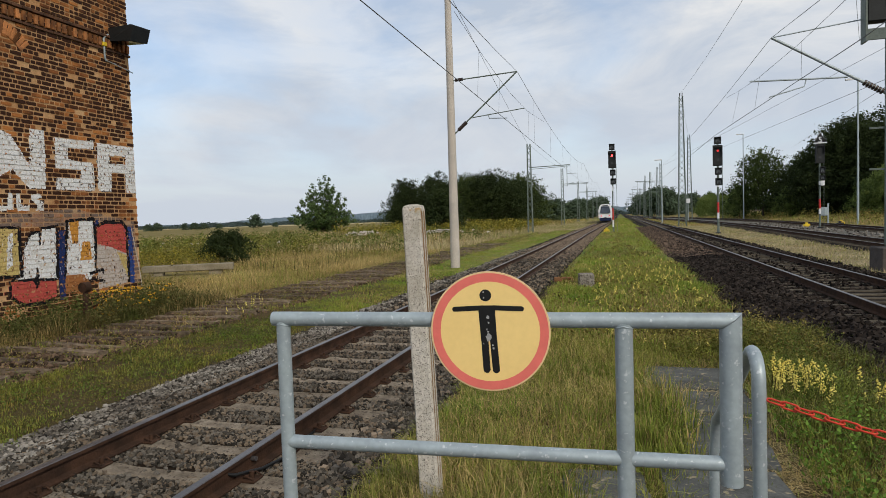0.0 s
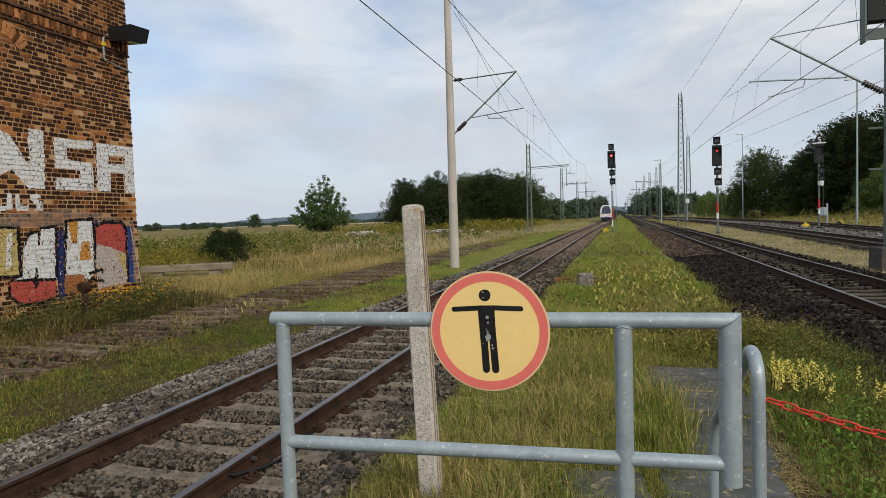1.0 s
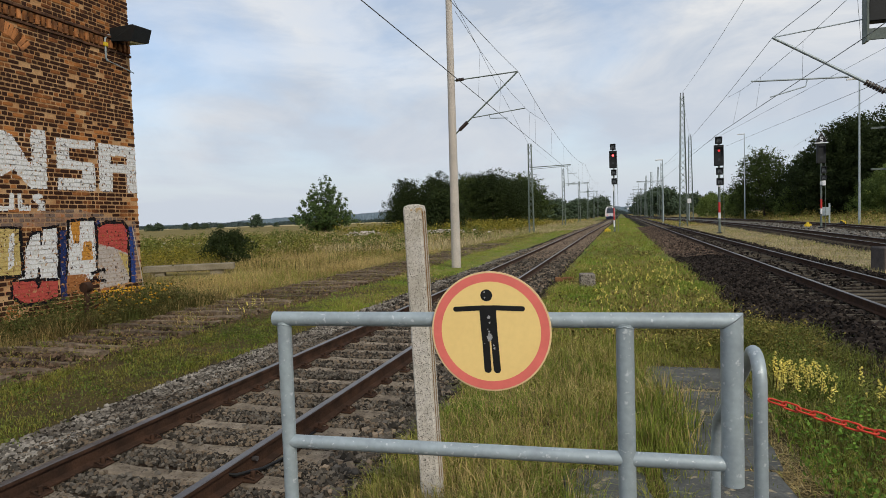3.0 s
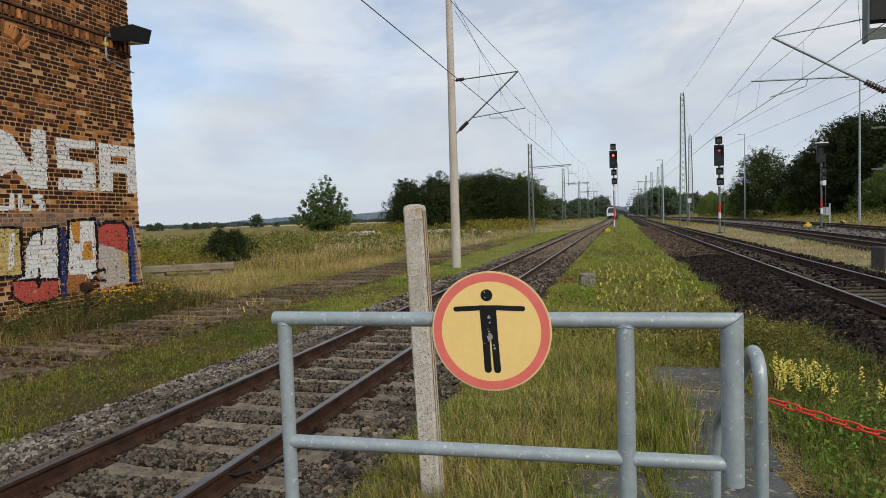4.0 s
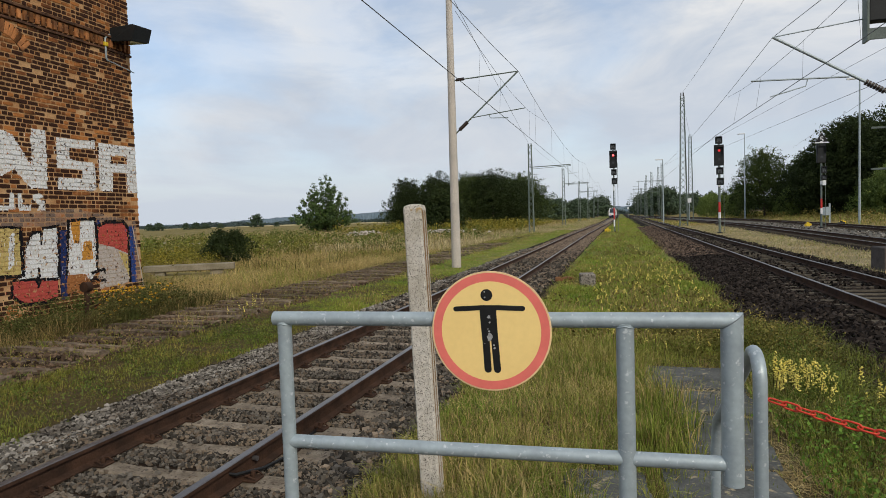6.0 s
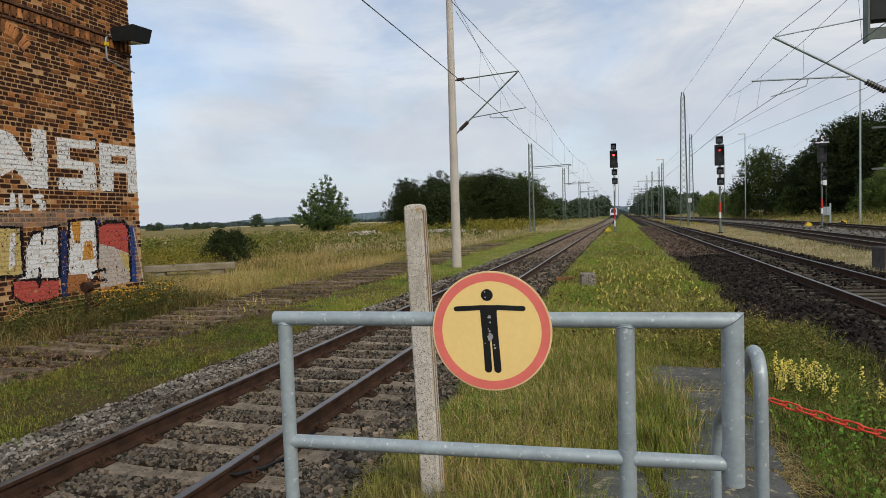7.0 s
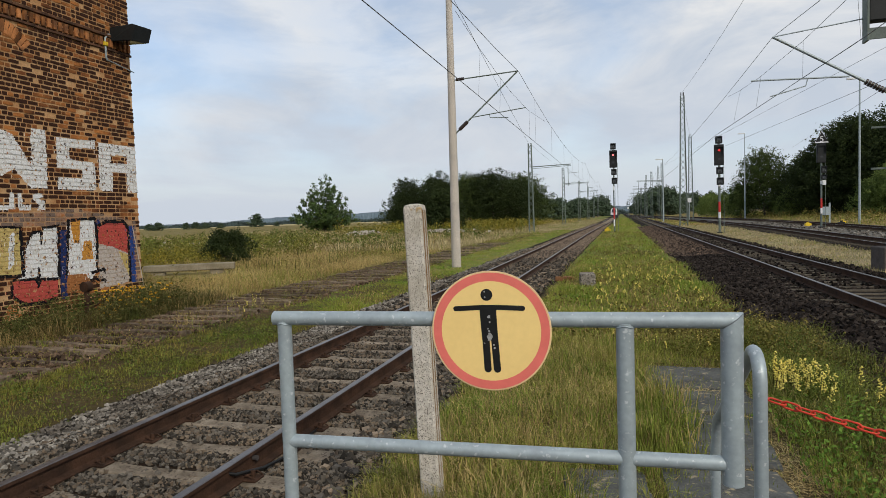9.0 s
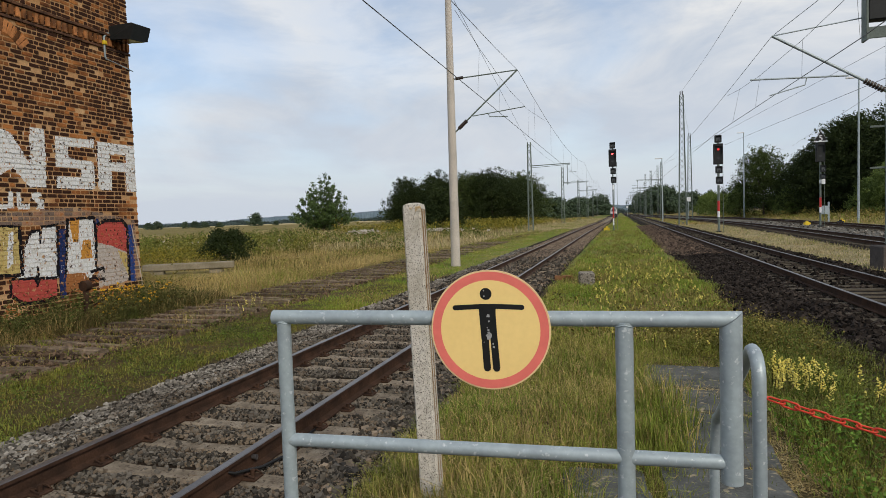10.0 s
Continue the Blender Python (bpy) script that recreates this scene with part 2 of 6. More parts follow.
# ---- mesh tools ----
class Shape:
    """Collects faces for one mesh."""

    def __init__(self):
        self.v, self.f, self.mi, self.sm = [], [], [], []

    def add(self, verts, faces, mi=0, smooth=False):
        o = len(self.v)
        self.v += [tuple(p) for p in verts]
        for f in faces:
            self.f.append(tuple(i + o for i in f))
            self.mi.append(mi)
            self.sm.append(smooth)
        return self

    def box(self, x0, x1, y0, y1, z0, z1, c=0.0, mi=0, m=None):
        """A box with chamfered edges of width c."""
        bm = bmesh.new()
        bmesh.ops.create_cube(bm, size=1)
        for v in bm.verts:
            v.co = Vector(((x0 + x1) / 2 + v.co.x * (x1 - x0), (y0 + y1) / 2 + v.co.y * (y1 - y0), (z0 + z1) / 2 + v.co.z * (z1 - z0)))
        if c:
            bmesh.ops.bevel(bm, geom=bm.edges[:], offset=c, segments=1, affect="EDGES")
        if m is not None:
            bm.transform(m)
        bm.verts.index_update()
        self.add([v.co for v in bm.verts], [[v.index for v in f.verts] for f in bm.faces], mi)
        bm.free()
        return self

    def tube(self, pts, r, n=12, mi=0, cap=True, r1=None):
        """A round bar along points; r to r1 tapers."""
        pts = [Vector(p) for p in pts]
        rings, k = [], len(pts)
        side = None
        for i, p in enumerate(pts):
            d = (pts[min(i + 1, k - 1)] - pts[max(i - 1, 0)]).normalized()
            if side is None:
                side = d.cross(Vector((0, 0, 1)) if abs(d.z) < 0.9 else Vector((1, 0, 0))).normalized()
            side = (side - d * side.dot(d)).normalized()
            up = d.cross(side)
            rr = r if r1 is None else r + (r1 - r) * i / max(1, k - 1)
            rings += [p + rr * (side * math.cos(a) + up * math.sin(a)) for a in (math.tau * j / n for j in range(n))]
        faces = [(i * n + j, i * n + (j + 1) % n, (i + 1) * n + (j + 1) % n, (i + 1) * n + j) for i in range(k - 1) for j in range(n)]
        self.add(rings, faces, mi, n > 5)
        if cap:
            self.add(rings[:n], [tuple(reversed(range(n)))], mi)
            self.add(rings[-n:], [tuple(range(n))], mi)
        return self

    def sweep(self, prof, path, mi=0, top=None):
        """A closed profile (side, up) swept along a path of points; faces above top take the next material."""
        n = len(prof)
        rings = []
        for i, p in enumerate(path):
            a, b = Vector(path[max(i - 1, 0)]), Vector(path[min(i + 1, len(path) - 1)])
            d = (b - a).normalized()
            s = Vector((d.y, -d.x, 0)).normalized()
            rings += [Vector(p) + s * u + Vector((0, 0, w)) for u, w in prof]
        for i in range(len(path) - 1):
            for j in range(n):
                k = (j + 1) % n
                self.f.append((len(self.v) + i * n + j, len(self.v) + i * n + k, len(self.v) + (i + 1) * n + k, len(self.v) + (i + 1) * n + j))
                self.mi.append(mi + 1 if top is not None and prof[j][1] >= top and prof[k][1] >= top else mi)
                self.sm.append(False)
        self.v += [tuple(p) for p in rings]
        return self

    def mesh(self, name, mats):
        me = bpy.data.meshes.new(name)
        me.from_pydata(self.v, [], self.f)
        for m in (mats if isinstance(mats, (list, tuple)) else [mats]):
            me.materials.append(m)
        me.polygons.foreach_set("material_index", self.mi)
        me.polygons.foreach_set("use_smooth", self.sm)
        me.update()
        return me


def part(name, shp, mats, parent=None, label="", at=None):
    ob = new(name, shp.mesh(name, mats) if isinstance(shp, Shape) else shp)
    if parent is not None:
        ob.parent = parent
    if at is not None:
        ob.matrix_basis = at
    return tagged(ob, label)


def thing(name, label, category, x=0, y=0, z=0, rz=0, group="", kind=""):
    ob = new(name)
    ob.empty_display_size = 0.2
    ob.matrix_basis = pose(x, y, z, 0, 0, rz)
    return tagged(ob, label, category, group, kind)


def big_mesh(name, verts, faces, mats, index=None):
    """A mesh from numpy arrays of alike faces."""
    me = bpy.data.meshes.new(name)
    nf, k = faces.shape
    me.vertices.add(len(verts))
    me.vertices.foreach_set("co", np.ascontiguousarray(verts, dtype=np.float32).ravel())
    me.loops.add(nf * k)
    me.loops.foreach_set("vertex_index", np.ascontiguousarray(faces, dtype=np.int32).ravel())
    me.polygons.add(nf)
    me.polygons.foreach_set("loop_start", np.arange(0, nf * k, k, dtype=np.int32))
    for m in (mats if isinstance(mats, (list, tuple)) else [mats]):
        me.materials.append(m)
    if index is not None:
        me.polygons.foreach_set("material_index", np.ascontiguousarray(index, dtype=np.int32))
    me.polygons.foreach_set("use_smooth", np.zeros(nf, dtype=bool))
    me.update(calc_edges=True)
    me.validate()
    return me


# ---- ground ----
T1, T2 = -3.783, 5.005            # the tracks' middle lines
T3 = [(-30, 10.2), (36, 12.4), (56, 13.2), (75, 13.7), (110, 13.4), (160, 11.0), (220, 8.2), (300, 5.6), (330, 5.0)]
T4 = [(-30, 16.6), (30, 18.0), (55, 19.6), (71, 20.6), (110, 21.0), (170, 18.0), (240, 13.0), (300, 9.0), (360, 5.4)]
GX = [-4000, -60, -24, -14, -11.6, -11.0, -8.6, -7.4, -6.25, -5.5, -5.25, -2.3, -2.05, -1.4, 1.6, 2.6, 3.45, 6.55, 7.4, 9, 22, 25, 34, 60, 4000]
GZ = [0.3, -0.1, -0.35, -0.42, -0.36, -0.30, -0.30, -0.34, -0.36, -0.26, -0.205, -0.205, -0.22, -0.05, -0.05, -0.12, -0.03, -0.03, -0.12, -0.14, -0.12, 0.1, 0.5, 0.7, 0.7]


T1_BEND = [(-30, 0), (60, 0), (100, 0.4), (135, 0.92), (165, 0.97), (255, 0.95), (345, 1.0), (900, 2.0)]   # the left track leaves the straight far off


def gz(x, y):
    """The ground's height."""
    z = np.interp(x, GX, GZ)
    hump = np.interp(y, [-50, 3.0, 5.0, 8.0, 14], [0.30, 0.28, 0.20, 0.09, 0.0])
    return z + hump * np.interp(x, [-2.3, -1.2, 1.7, 2.6], [0, 1, 1, 0])


def line_x(table, y):
    return np.interp(y, [a for a, b in table], [b for a, b in table])


def build_ground():
    xs = np.unique(np.concatenate([np.array(GX), np.arange(-30, 32, 0.35), [-3000, -1800, -1000, -500, -250, -150, -90, 45, 90, 150, 250, 500, 1000, 1800, 3000]]))
    ys = np.unique(np.concatenate([[-400, -150, -60, -25, -10], np.arange(-4, 40, 0.4), np.arange(40, 160, 2.5), [200, 300, 450, 700, 1000, 1500, 2200, 3200, 4200]]))
    X, Y = np.meshgrid(xs, ys)
    Z = gz(X, Y) + np.array([[0.035 * noise.noise((x * 0.7, y * 0.7, 0)) + 0.02 * noise.noise((x * 2.3, y * 2.3, 4)) if abs(x) < 40 and y < 160 and not (-5.5 < x < -2 or 3.4 < x < 6.6) else 0.0 for x in xs] for y in ys])
    v = np.stack([X, Y, Z], -1).reshape(-1, 3)
    n, m = len(xs), len(ys)
    i, j = np.meshgrid(np.arange(n - 1), np.arange(m - 1))
    q = (j * n + i).ravel()
    faces = np.stack([q, q + 1, q + n + 1, q + n], -1)
    cx = (X[:-1, :-1] + X[1:, 1:]).ravel() / 2
    cy = (Y[:-1, :-1] + Y[1:, 1:]).ravel() / 2
    idx = np.zeros(len(q), int)
    idx[cx < -11.4] = 3
    idx[(cy > 24) & (cx > -11.4) & (cx < 9)] = 6
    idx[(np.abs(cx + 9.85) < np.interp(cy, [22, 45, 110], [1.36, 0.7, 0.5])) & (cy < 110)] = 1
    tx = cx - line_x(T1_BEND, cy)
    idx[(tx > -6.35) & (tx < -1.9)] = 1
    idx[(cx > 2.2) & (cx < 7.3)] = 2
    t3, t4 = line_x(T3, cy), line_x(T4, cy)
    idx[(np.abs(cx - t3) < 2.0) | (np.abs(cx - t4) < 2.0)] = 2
    idx[(cx > 7.3) & (cx < t3 - 2)] = 7
    idx[(cx > t4 + 2) & (cx < 60)] = 3
    idx[(cx > t3 + 1.5) & (cx < t4 - 1.5)] = 4
    idx[(cy > 440) & (cx < -22)] = 5
    gravel = mat("grey gravel", (0.15, 0.14, 0.12), (0.10, 0.092, 0.078), 0.8, 14, 0.95, 0.9)
    stubble = mat("pale stubble field", (0.46, 0.39, 0.22), (0.40, 0.32, 0.17), 0.02, 1, 0.95, 0.3)
    sward = mat("short dry sward", (0.125, 0.165, 0.038), (0.19, 0.175, 0.06), 0.25, 3, 0.95, 0.9)
    verge = mat("dry sandy verge", (0.26, 0.215, 0.13), (0.18, 0.155, 0.075), 0.4, 5, 0.95, 0.8)
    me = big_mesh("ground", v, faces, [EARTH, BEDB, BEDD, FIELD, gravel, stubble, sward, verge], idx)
    tagged(new("ground", me), "flat railway ground with ballast beds, grass strips and dry meadow", "ground", kind="structure")


build_ground()


# ---- tracks ----
def rail_profile(h=0.17):
    r = [(-0.075, 0), (0.075, 0), (0.075, 0.012), (0.012, 0.032), (0.009, h - 0.045), (0.036, h - 0.034), (0.036, h - 0.006), (0.030, h), (-0.030, h), (-0.036, h - 0.006), (-0.036, h - 0.034), (-0.009, h - 0.045), (-0.012, 0.032), (-0.075, 0.012)]
    return r


def sleeper_mesh(mtl, length=2.6, name="sleeper"):
    """A concrete sleeper: broad ends, a lowered waist, top at 0."""
    s = Shape()
    secs = [(-length / 2, 0.115, 0.145, -0.035), (-length / 2 + 0.05, 0.125, 0.15, -0.005), (-0.98, 0.115, 0.15, 0.0), (-0.52, 0.105, 0.15, 0.0), (-0.30, 0.095, 0.13, -0.014)]
    secs += [(-a, b, c, d) for a, b, c, d in reversed(secs)]
    for a, b, c, d in secs:
        s.v += [(a, -c, -0.2), (a, c, -0.2), (a, b, d - 0.012), (a, b - 0.02, d), (a, -b + 0.02, d), (a, -b, d - 0.012)]
    k = 6
    for i in range(len(secs) - 1):
        for j in range(k):
            s.f.append((i * k + j, i * k + (j + 1) % k, (i + 1) * k + (j + 1) % k, (i + 1) * k + j))
    s.f += [tuple(range(k))[::-1], tuple((len(secs) - 1) * k + j for j in range(k))]
    s.mi, s.sm = [0] * len(s.f), [False] * len(s.f)
    return s.mesh(name, mtl)


def clip_mesh():
    """A rail fastening: angled plate, screw head and a bent spring clip."""
    s = Shape()
    s.box(-0.06, 0.06, -0.07, 0.07, 0.0, 0.022, 0.006)
    s.tube([(0.0, 0, 0.02), (0.0, 0, 0.075)], 0.021, 6)
    s.tube([(-0.05, -0.055, 0.028), (0.0, -0.06, 0.05), (0.045, -0.045, 0.042), (0.02, -0.01, 0.045), (0.02, 0.01, 0.045), (0.045, 0.045, 0.042), (0.0, 0.06, 0.05), (-0.05, 0.055, 0.028)], 0.0075, 5)
    return s.mesh("fastening", RAIL)


def track(label, cx, z, y0, y1, near_end, smesh, clips=0, bend=((-30, 0), (900, 0))):
    """A straight track of two rails; its nearest sleepers are pieces, those farther off one joined part."""
    t = thing("railway_track", label, "railway track", cx, 0, z, group="station tracks", kind="structure")
    path = [(float(line_x(bend, y)), y, -0.17) for y in (y0, 20, 60, 90, 120, 140, 160, 200, 250, 300, 400, 600, y1)]
    for dx in (-0.7525, 0.7525):
        part("rail", Shape().sweep(rail_profile(), [(a + dx, b, c) for a, b, c in path], 0, 0.163), [RAIL, RAILTOP], t, "rusty steel rail with a bright worn head")
    rng = random.Random(5)
    n, far, cm = 0, Shape(), clip_mesh() if clips else None
    vs, fs = [tuple(v.co) for v in smesh.vertices], [tuple(p.vertices) for p in smesh.polygons]
    y = SLEEPER0 - 0.605 * int((SLEEPER0 - y0) / 0.605)
    while y < min(y1, 260):
        if y < near_end:
            ob = part("sleeper", smesh, None, t, at=pose(float(line_x(bend, y)) + rng.uniform(-0.02, 0.02), y, -0.178 + rng.uniform(-0.006, 0.004), 0, 0, rng.uniform(-0.6, 0.6)))
            if 2 < y < clips:
                for dx, rz in ((-0.885, 0), (-0.62, 180), (0.62, 0), (0.885, 180)):
                    part("fastening", cm, None, ob, at=pose(dx, 0, 0.0, 0, 0, rz))
        else:
            far.add([(a + float(line_x(bend, y)), b + y, c - 0.178) for a, b, c in vs], fs)
        y += 0.605
    tagged(part("far_sleepers", far, list(smesh.materials), t), kind="stuff")
    return t


SLEEPER0 = 3.72
SL1, SL2 = sleeper_mesh(SLEEPER), sleeper_mesh(SLEEPD)
track("single rusty track on concrete sleepers in brown ballast", T1, 0.0, -6, 900, 120, SL1, 16, T1_BEND)
track("main line track on concrete sleepers in dark ballast", T2, 0.19, -6, 900, 100, SL2)


def bent_track(label, table):
    t = thing("railway_track", label, "railway track", group="station tracks", kind="structure")
    ys = np.arange(-20, table[-1][0], 6.0)
    xs = line_x(table, ys)
    for _ in range(4):
        xs[1:-1] = (xs[:-2] + 2 * xs[1:-1] + xs[2:]) / 4
    for dx in (-0.7525, 0.7525):
        part("rail", Shape().sweep(rail_profile(), [(x + dx, y, -0.06) for x, y in zip(xs, ys)], 0, 0.163), [RAIL, RAILTOP], t, "rusty steel rail with a bright worn head")
    far = Shape()
    for y in np.arange(8, 200, 0.65):
        x = float(np.interp(y, ys, xs))
        far.box(x - 1.3, x + 1.3, y - 0.12, y + 0.12, -0.2, -0.066)
    tagged(part("far_sleepers", far, SLEEPD, t), kind="stuff")


bent_track("siding track curving towards the main line", T3)
bent_track("outer siding track beside the grass bank", T4)


def old_track():
    t = thing("abandoned_track", "abandoned track bed of rotten timber sleepers without rails", "railway track", -9.85, 0, 0, kind="structure")
    rng = random.Random(9)
    meshes = []
    for k in range(4):
        s = Shape()
        bm = bmesh.new()
        bmesh.ops.create_grid(bm, x_segments=8, y_segments=2, size=0.5)
        r = bmesh.ops.extrude_face_region(bm, geom=bm.faces[:])
        for v in [g for g in r["geom"] if isinstance(g, bmesh.types.BMVert)]:
            v.co.z -= 1
        for v in bm.verts:
            top = v.co.z > -0.5
            v.co = Vector((v.co.x * 2.5 + rng.uniform(-0.03, 0.03), v.co.y * 0.21 + rng.uniform(-0.018, 0.018), rng.uniform(-0.03, 0.012) if top else -0.15))
        bm.verts.index_update()
        s.add([v.co for v in bm.verts], [[v.index for v in f.verts] for f in bm.faces])
        bm.free()
        meshes.append(s.mesh("sleeper", TIMBER))
    for i in range(72):
        y = 4.2 + i * 0.64
        part("sleeper", meshes[i % 4], None, t, at=pose(rng.uniform(-0.1, 0.1), y + rng.uniform(-0.05, 0.05), -0.222 + rng.uniform(-0.035, 0.02), rng.uniform(-2, 2), rng.uniform(-1, 1), rng.uniform(-3, 3)))


old_track()


# ---- fence with sign ----
def fence():
    f = thing("railing", "galvanised tube railing closing the platform end", "railing")
    zt, zl = 1.555, 1.106
    r = 0.0255
    a, b = Vector((-1.19, 1.985, 0)), Vector((0.335, 2.065, 0))
    at = lambda k, z: tuple(a.lerp(b, k) + Vector((0, 0, z)))
    # the top rail and the end post meet in a mitred corner
    top = Shape().tube([at(-0.015, zt), at(0.5, zt), at(0.992, zt)], r, 20, cap=False)
    along = (b - a).normalized()
    top.v[-20:] = [tuple(Vector(v) + along * (v[2] - zt) * 0.033 / r) for v in top.v[-20:]]
    top.add(top.v[:20], [tuple(reversed(range(20)))])
    part("top_rail", top, GALV, f)
    part("lower_rail", Shape().tube([at(0.015, zl), at(0.5, zl), at(1.0, zl)], r * 0.92, 20), GALV, f)
    part("post", Shape().tube([at(0.01, 0.2), at(0.01, 1.0), at(0.01, zt - 0.01)], r * 0.98, 20), GALV, f)
    part("post", Shape().tube([at(0.785, 0.2), at(0.785, 1.0), at(0.785, zt - 0.01)], r * 1.1, 20), GALV, f)
    for k, zz, rr in ((0.785, zt, r * 1.1), (0.01, zt, r * 0.98)):
        c = a.lerp(b, k)
        ring = [(c.x + (rr + 0.001) * math.cos(math.tau * i / 20), c.y + (rr + 0.001) * math.sin(math.tau * i / 20), zz - r * (0.62 + 0.36 * abs(math.cos(math.tau * i / 20)))) for i in range(21)]
        part("weld", Shape().tube(ring, 0.0022, 6, cap=False), GALV, f, "raised weld bead")
    end = Shape().tube([at(0.992, 1.042), at(0.992, 1.3), at(0.992, zt)], 0.033, 24, cap=False)
    foot = a.lerp(b, 0.992)
    end.v[-24:] = [(v[0], v[1], zt + (Vector((v[0], v[1], 0)) - foot).dot(along) * r / 0.033) for v in end.v[-24:]]
    part("end_post", end, GALV, f, "wide end post, open at its foot")
    return f


fence()


def disc(s, r0, r1, y, n=64, mi=0, cx=0.0, cz=0.0):
    """A flat ring in the xz plane facing -y."""
    ring = [(cx + r * math.cos(math.tau * i / n), y, cz + r * math.sin(math.tau * i / n)) for r in (r1, r0) for i in range(n)]
    if r0 > 0:
        s.add(ring, [(i, (i + 1) % n, n + (i + 1) % n, n + i) for i in range(n)], mi)
    else:
        s.add(ring[:n], [tuple(range(n))], mi)
    return s


def bar_xz(s, p, q, w, y, cap=True):
    """A flat round-ended bar from p to q."""
    p, q = Vector((p[0], 0, p[1])), Vector((q[0], 0, q[1]))
    d = (q - p).normalized()
    base = math.atan2(d.z, d.x)
    pts = []
    for c, o in ((q, base - math.pi / 2), (p, base + math.pi / 2)):
        for i in range(9):
            t = o + math.pi * i / 8
            pts.append((c.x + w * math.cos(t), y, c.z + w * math.sin(t)))
    s.add(pts, [tuple(range(len(pts)))])


def sign():
    t = thing("prohibition_sign", "round yellow sign with a faded red ring and black bars", "sign", -0.416, 1.985, 1.5225, 2.5)
    R = 0.198
    body = Shape()
    n = 72
    ring = lambda r, y: [(r * math.cos(math.tau * i / n), y, r * math.sin(math.tau * i / n)) for i in range(n)]
    vs = ring(R - 0.001, 0) + ring(R, 0.001) + ring(R, 0.004)
    fs = [tuple(range(n))] + [(k * n + i, k * n + (i + 1) % n, (k + 1) * n + (i + 1) % n, (k + 1) * n + i) for k in (0, 1) for i in range(n)] + [tuple(2 * n + i for i in reversed(range(n)))]
    body.add(vs, fs)
    part("plate", body, SIGNE, t, "thin round metal plate")
    part("ring", disc(Shape(), 0.1645, 0.1925, -0.0008), SIGNR, t)
    part("face", disc(Shape(), 0.0, 0.1645, -0.0008), SIGNY, t)
    p = Shape()
    bar_xz(p, (-0.1145, 0.0735), (-0.02, 0.0785), 0.0082, -0.0016)
    bar_xz(p, (0.1065, 0.0755), (0.02, 0.0785), 0.0082, -0.0016)
    p.add([(-0.036, -0.0017, 0.086), (-0.034, -0.0017, 0.060), (-0.0285, -0.0017, -0.03), (0.0245, -0.0017, -0.03), (0.0205, -0.0017, 0.060), (0.022, -0.0017, 0.0867)], [(0, 1, 2, 3, 4, 5)])
    bar_xz(p, (-0.0163, -0.02), (-0.0115, -0.1255), 0.0118, -0.0018)
    bar_xz(p, (0.0125, -0.02), (0.0195, -0.1255), 0.0118, -0.0018)
    disc(p, 0, 0.0195, -0.0016, 32, 0, -0.0105, 0.1195)
    part("symbol", p, BLACK, t, "plain black bars and dot")
    rng = random.Random(3)
    for x, z, w in ((-0.004, 0.048, 0.006), (-0.002, 0.03, 0.003), (-0.003, -0.01, 0.006), (-0.003, -0.02, 0.010), (-0.004, 0.0, 0.004), (0.01, -0.045, 0.003), (0.012, -0.055, 0.004), (-0.017, 0.13, 0.003), (-0.016, 0.112, 0.003), (-0.02, -0.04, 0.002), (-0.008, 0.008, 0.002)):
        k = 9
        c = Shape().add([(x + w * rng.uniform(0.6, 1.2) * math.cos(math.tau * i / k), -0.0026, z + w * rng.uniform(0.7, 1.4) * math.sin(math.tau * i / k)) for i in range(k)], [tuple(range(k))])
        part("chip", c, CHIP, t, "small spot of chipped paint")
    for z in (-0.02, 0.1):
        part("bracket", Shape().box(-0.03, 0.03, 0.004, 0.02, z - 0.012, z + 0.012, 0.002), GALV, t)


sign()


def concrete_post():
    """A square concrete post with chamfered edges and a low crown."""
    t = thing("concrete_post", "weathered square concrete post with lichen on its top", "post", -1.11, 3.42, 0.05, 8)
    t.matrix_basis = pose(-1.083, 3.42, 0.05, 0, -1.85, 0)
    s = Shape()
    h, w, c = 1.925, 0.055, 0.008
    sec = lambda z, k: [(k * (w - c), -k * w, z), (k * w, -k * (w - c), z), (k * w, k * (w - c), z), (k * (w - c), k * w, z), (-k * (w - c), k * w, z), (-k * w, k * (w - c), z), (-k * w, -k * (w - c), z), (-k * (w - c), -k * w, z)]
    levels = [sec(0, 1.04), sec(h * 0.5, 1.0), sec(h - 0.02, 0.97), sec(h, 0.88), sec(h + 0.010, 0.4)]
    vs = [p for l in levels for p in l]
    s.add(vs, [(i * 8 + j, i * 8 + (j + 1) % 8, i * 8 + 8 + (j + 1) % 8, i * 8 + 8 + j) for i in range(4) for j in range(8)] + [tuple(32 + j for j in range(8))])
    part("shaft", s, CONC, t)
    rust = mat("rust streak", (0.20, 0.11, 0.04), (0.33, 0.24, 0.15), 22, 90, 0.9, 0.4)
    for yy in (-0.028, 0.012):
        part("rust_streak", Shape().box(w * 0.9, w + 0.0015, yy, yy + 0.014, 0.1, h - 0.03), rust, t, "rusty vertical streak")
    part("lichen", Shape().box(0.022, w * 0.97 + 0.001, -w * 0.97 - 0.0015, -0.03, h - 0.045, h - 0.012, 0.004).box(-0.012, 0.008, -w * 0.97 - 0.0015, -0.03, h - 0.030, h - 0.014, 0.004), mat("orange lichen", (0.40, 0.24, 0.06), (0.45, 0.40, 0.32), 40, 120, 0.95, 0.5), t, "orange lichen patch")


concrete_post()


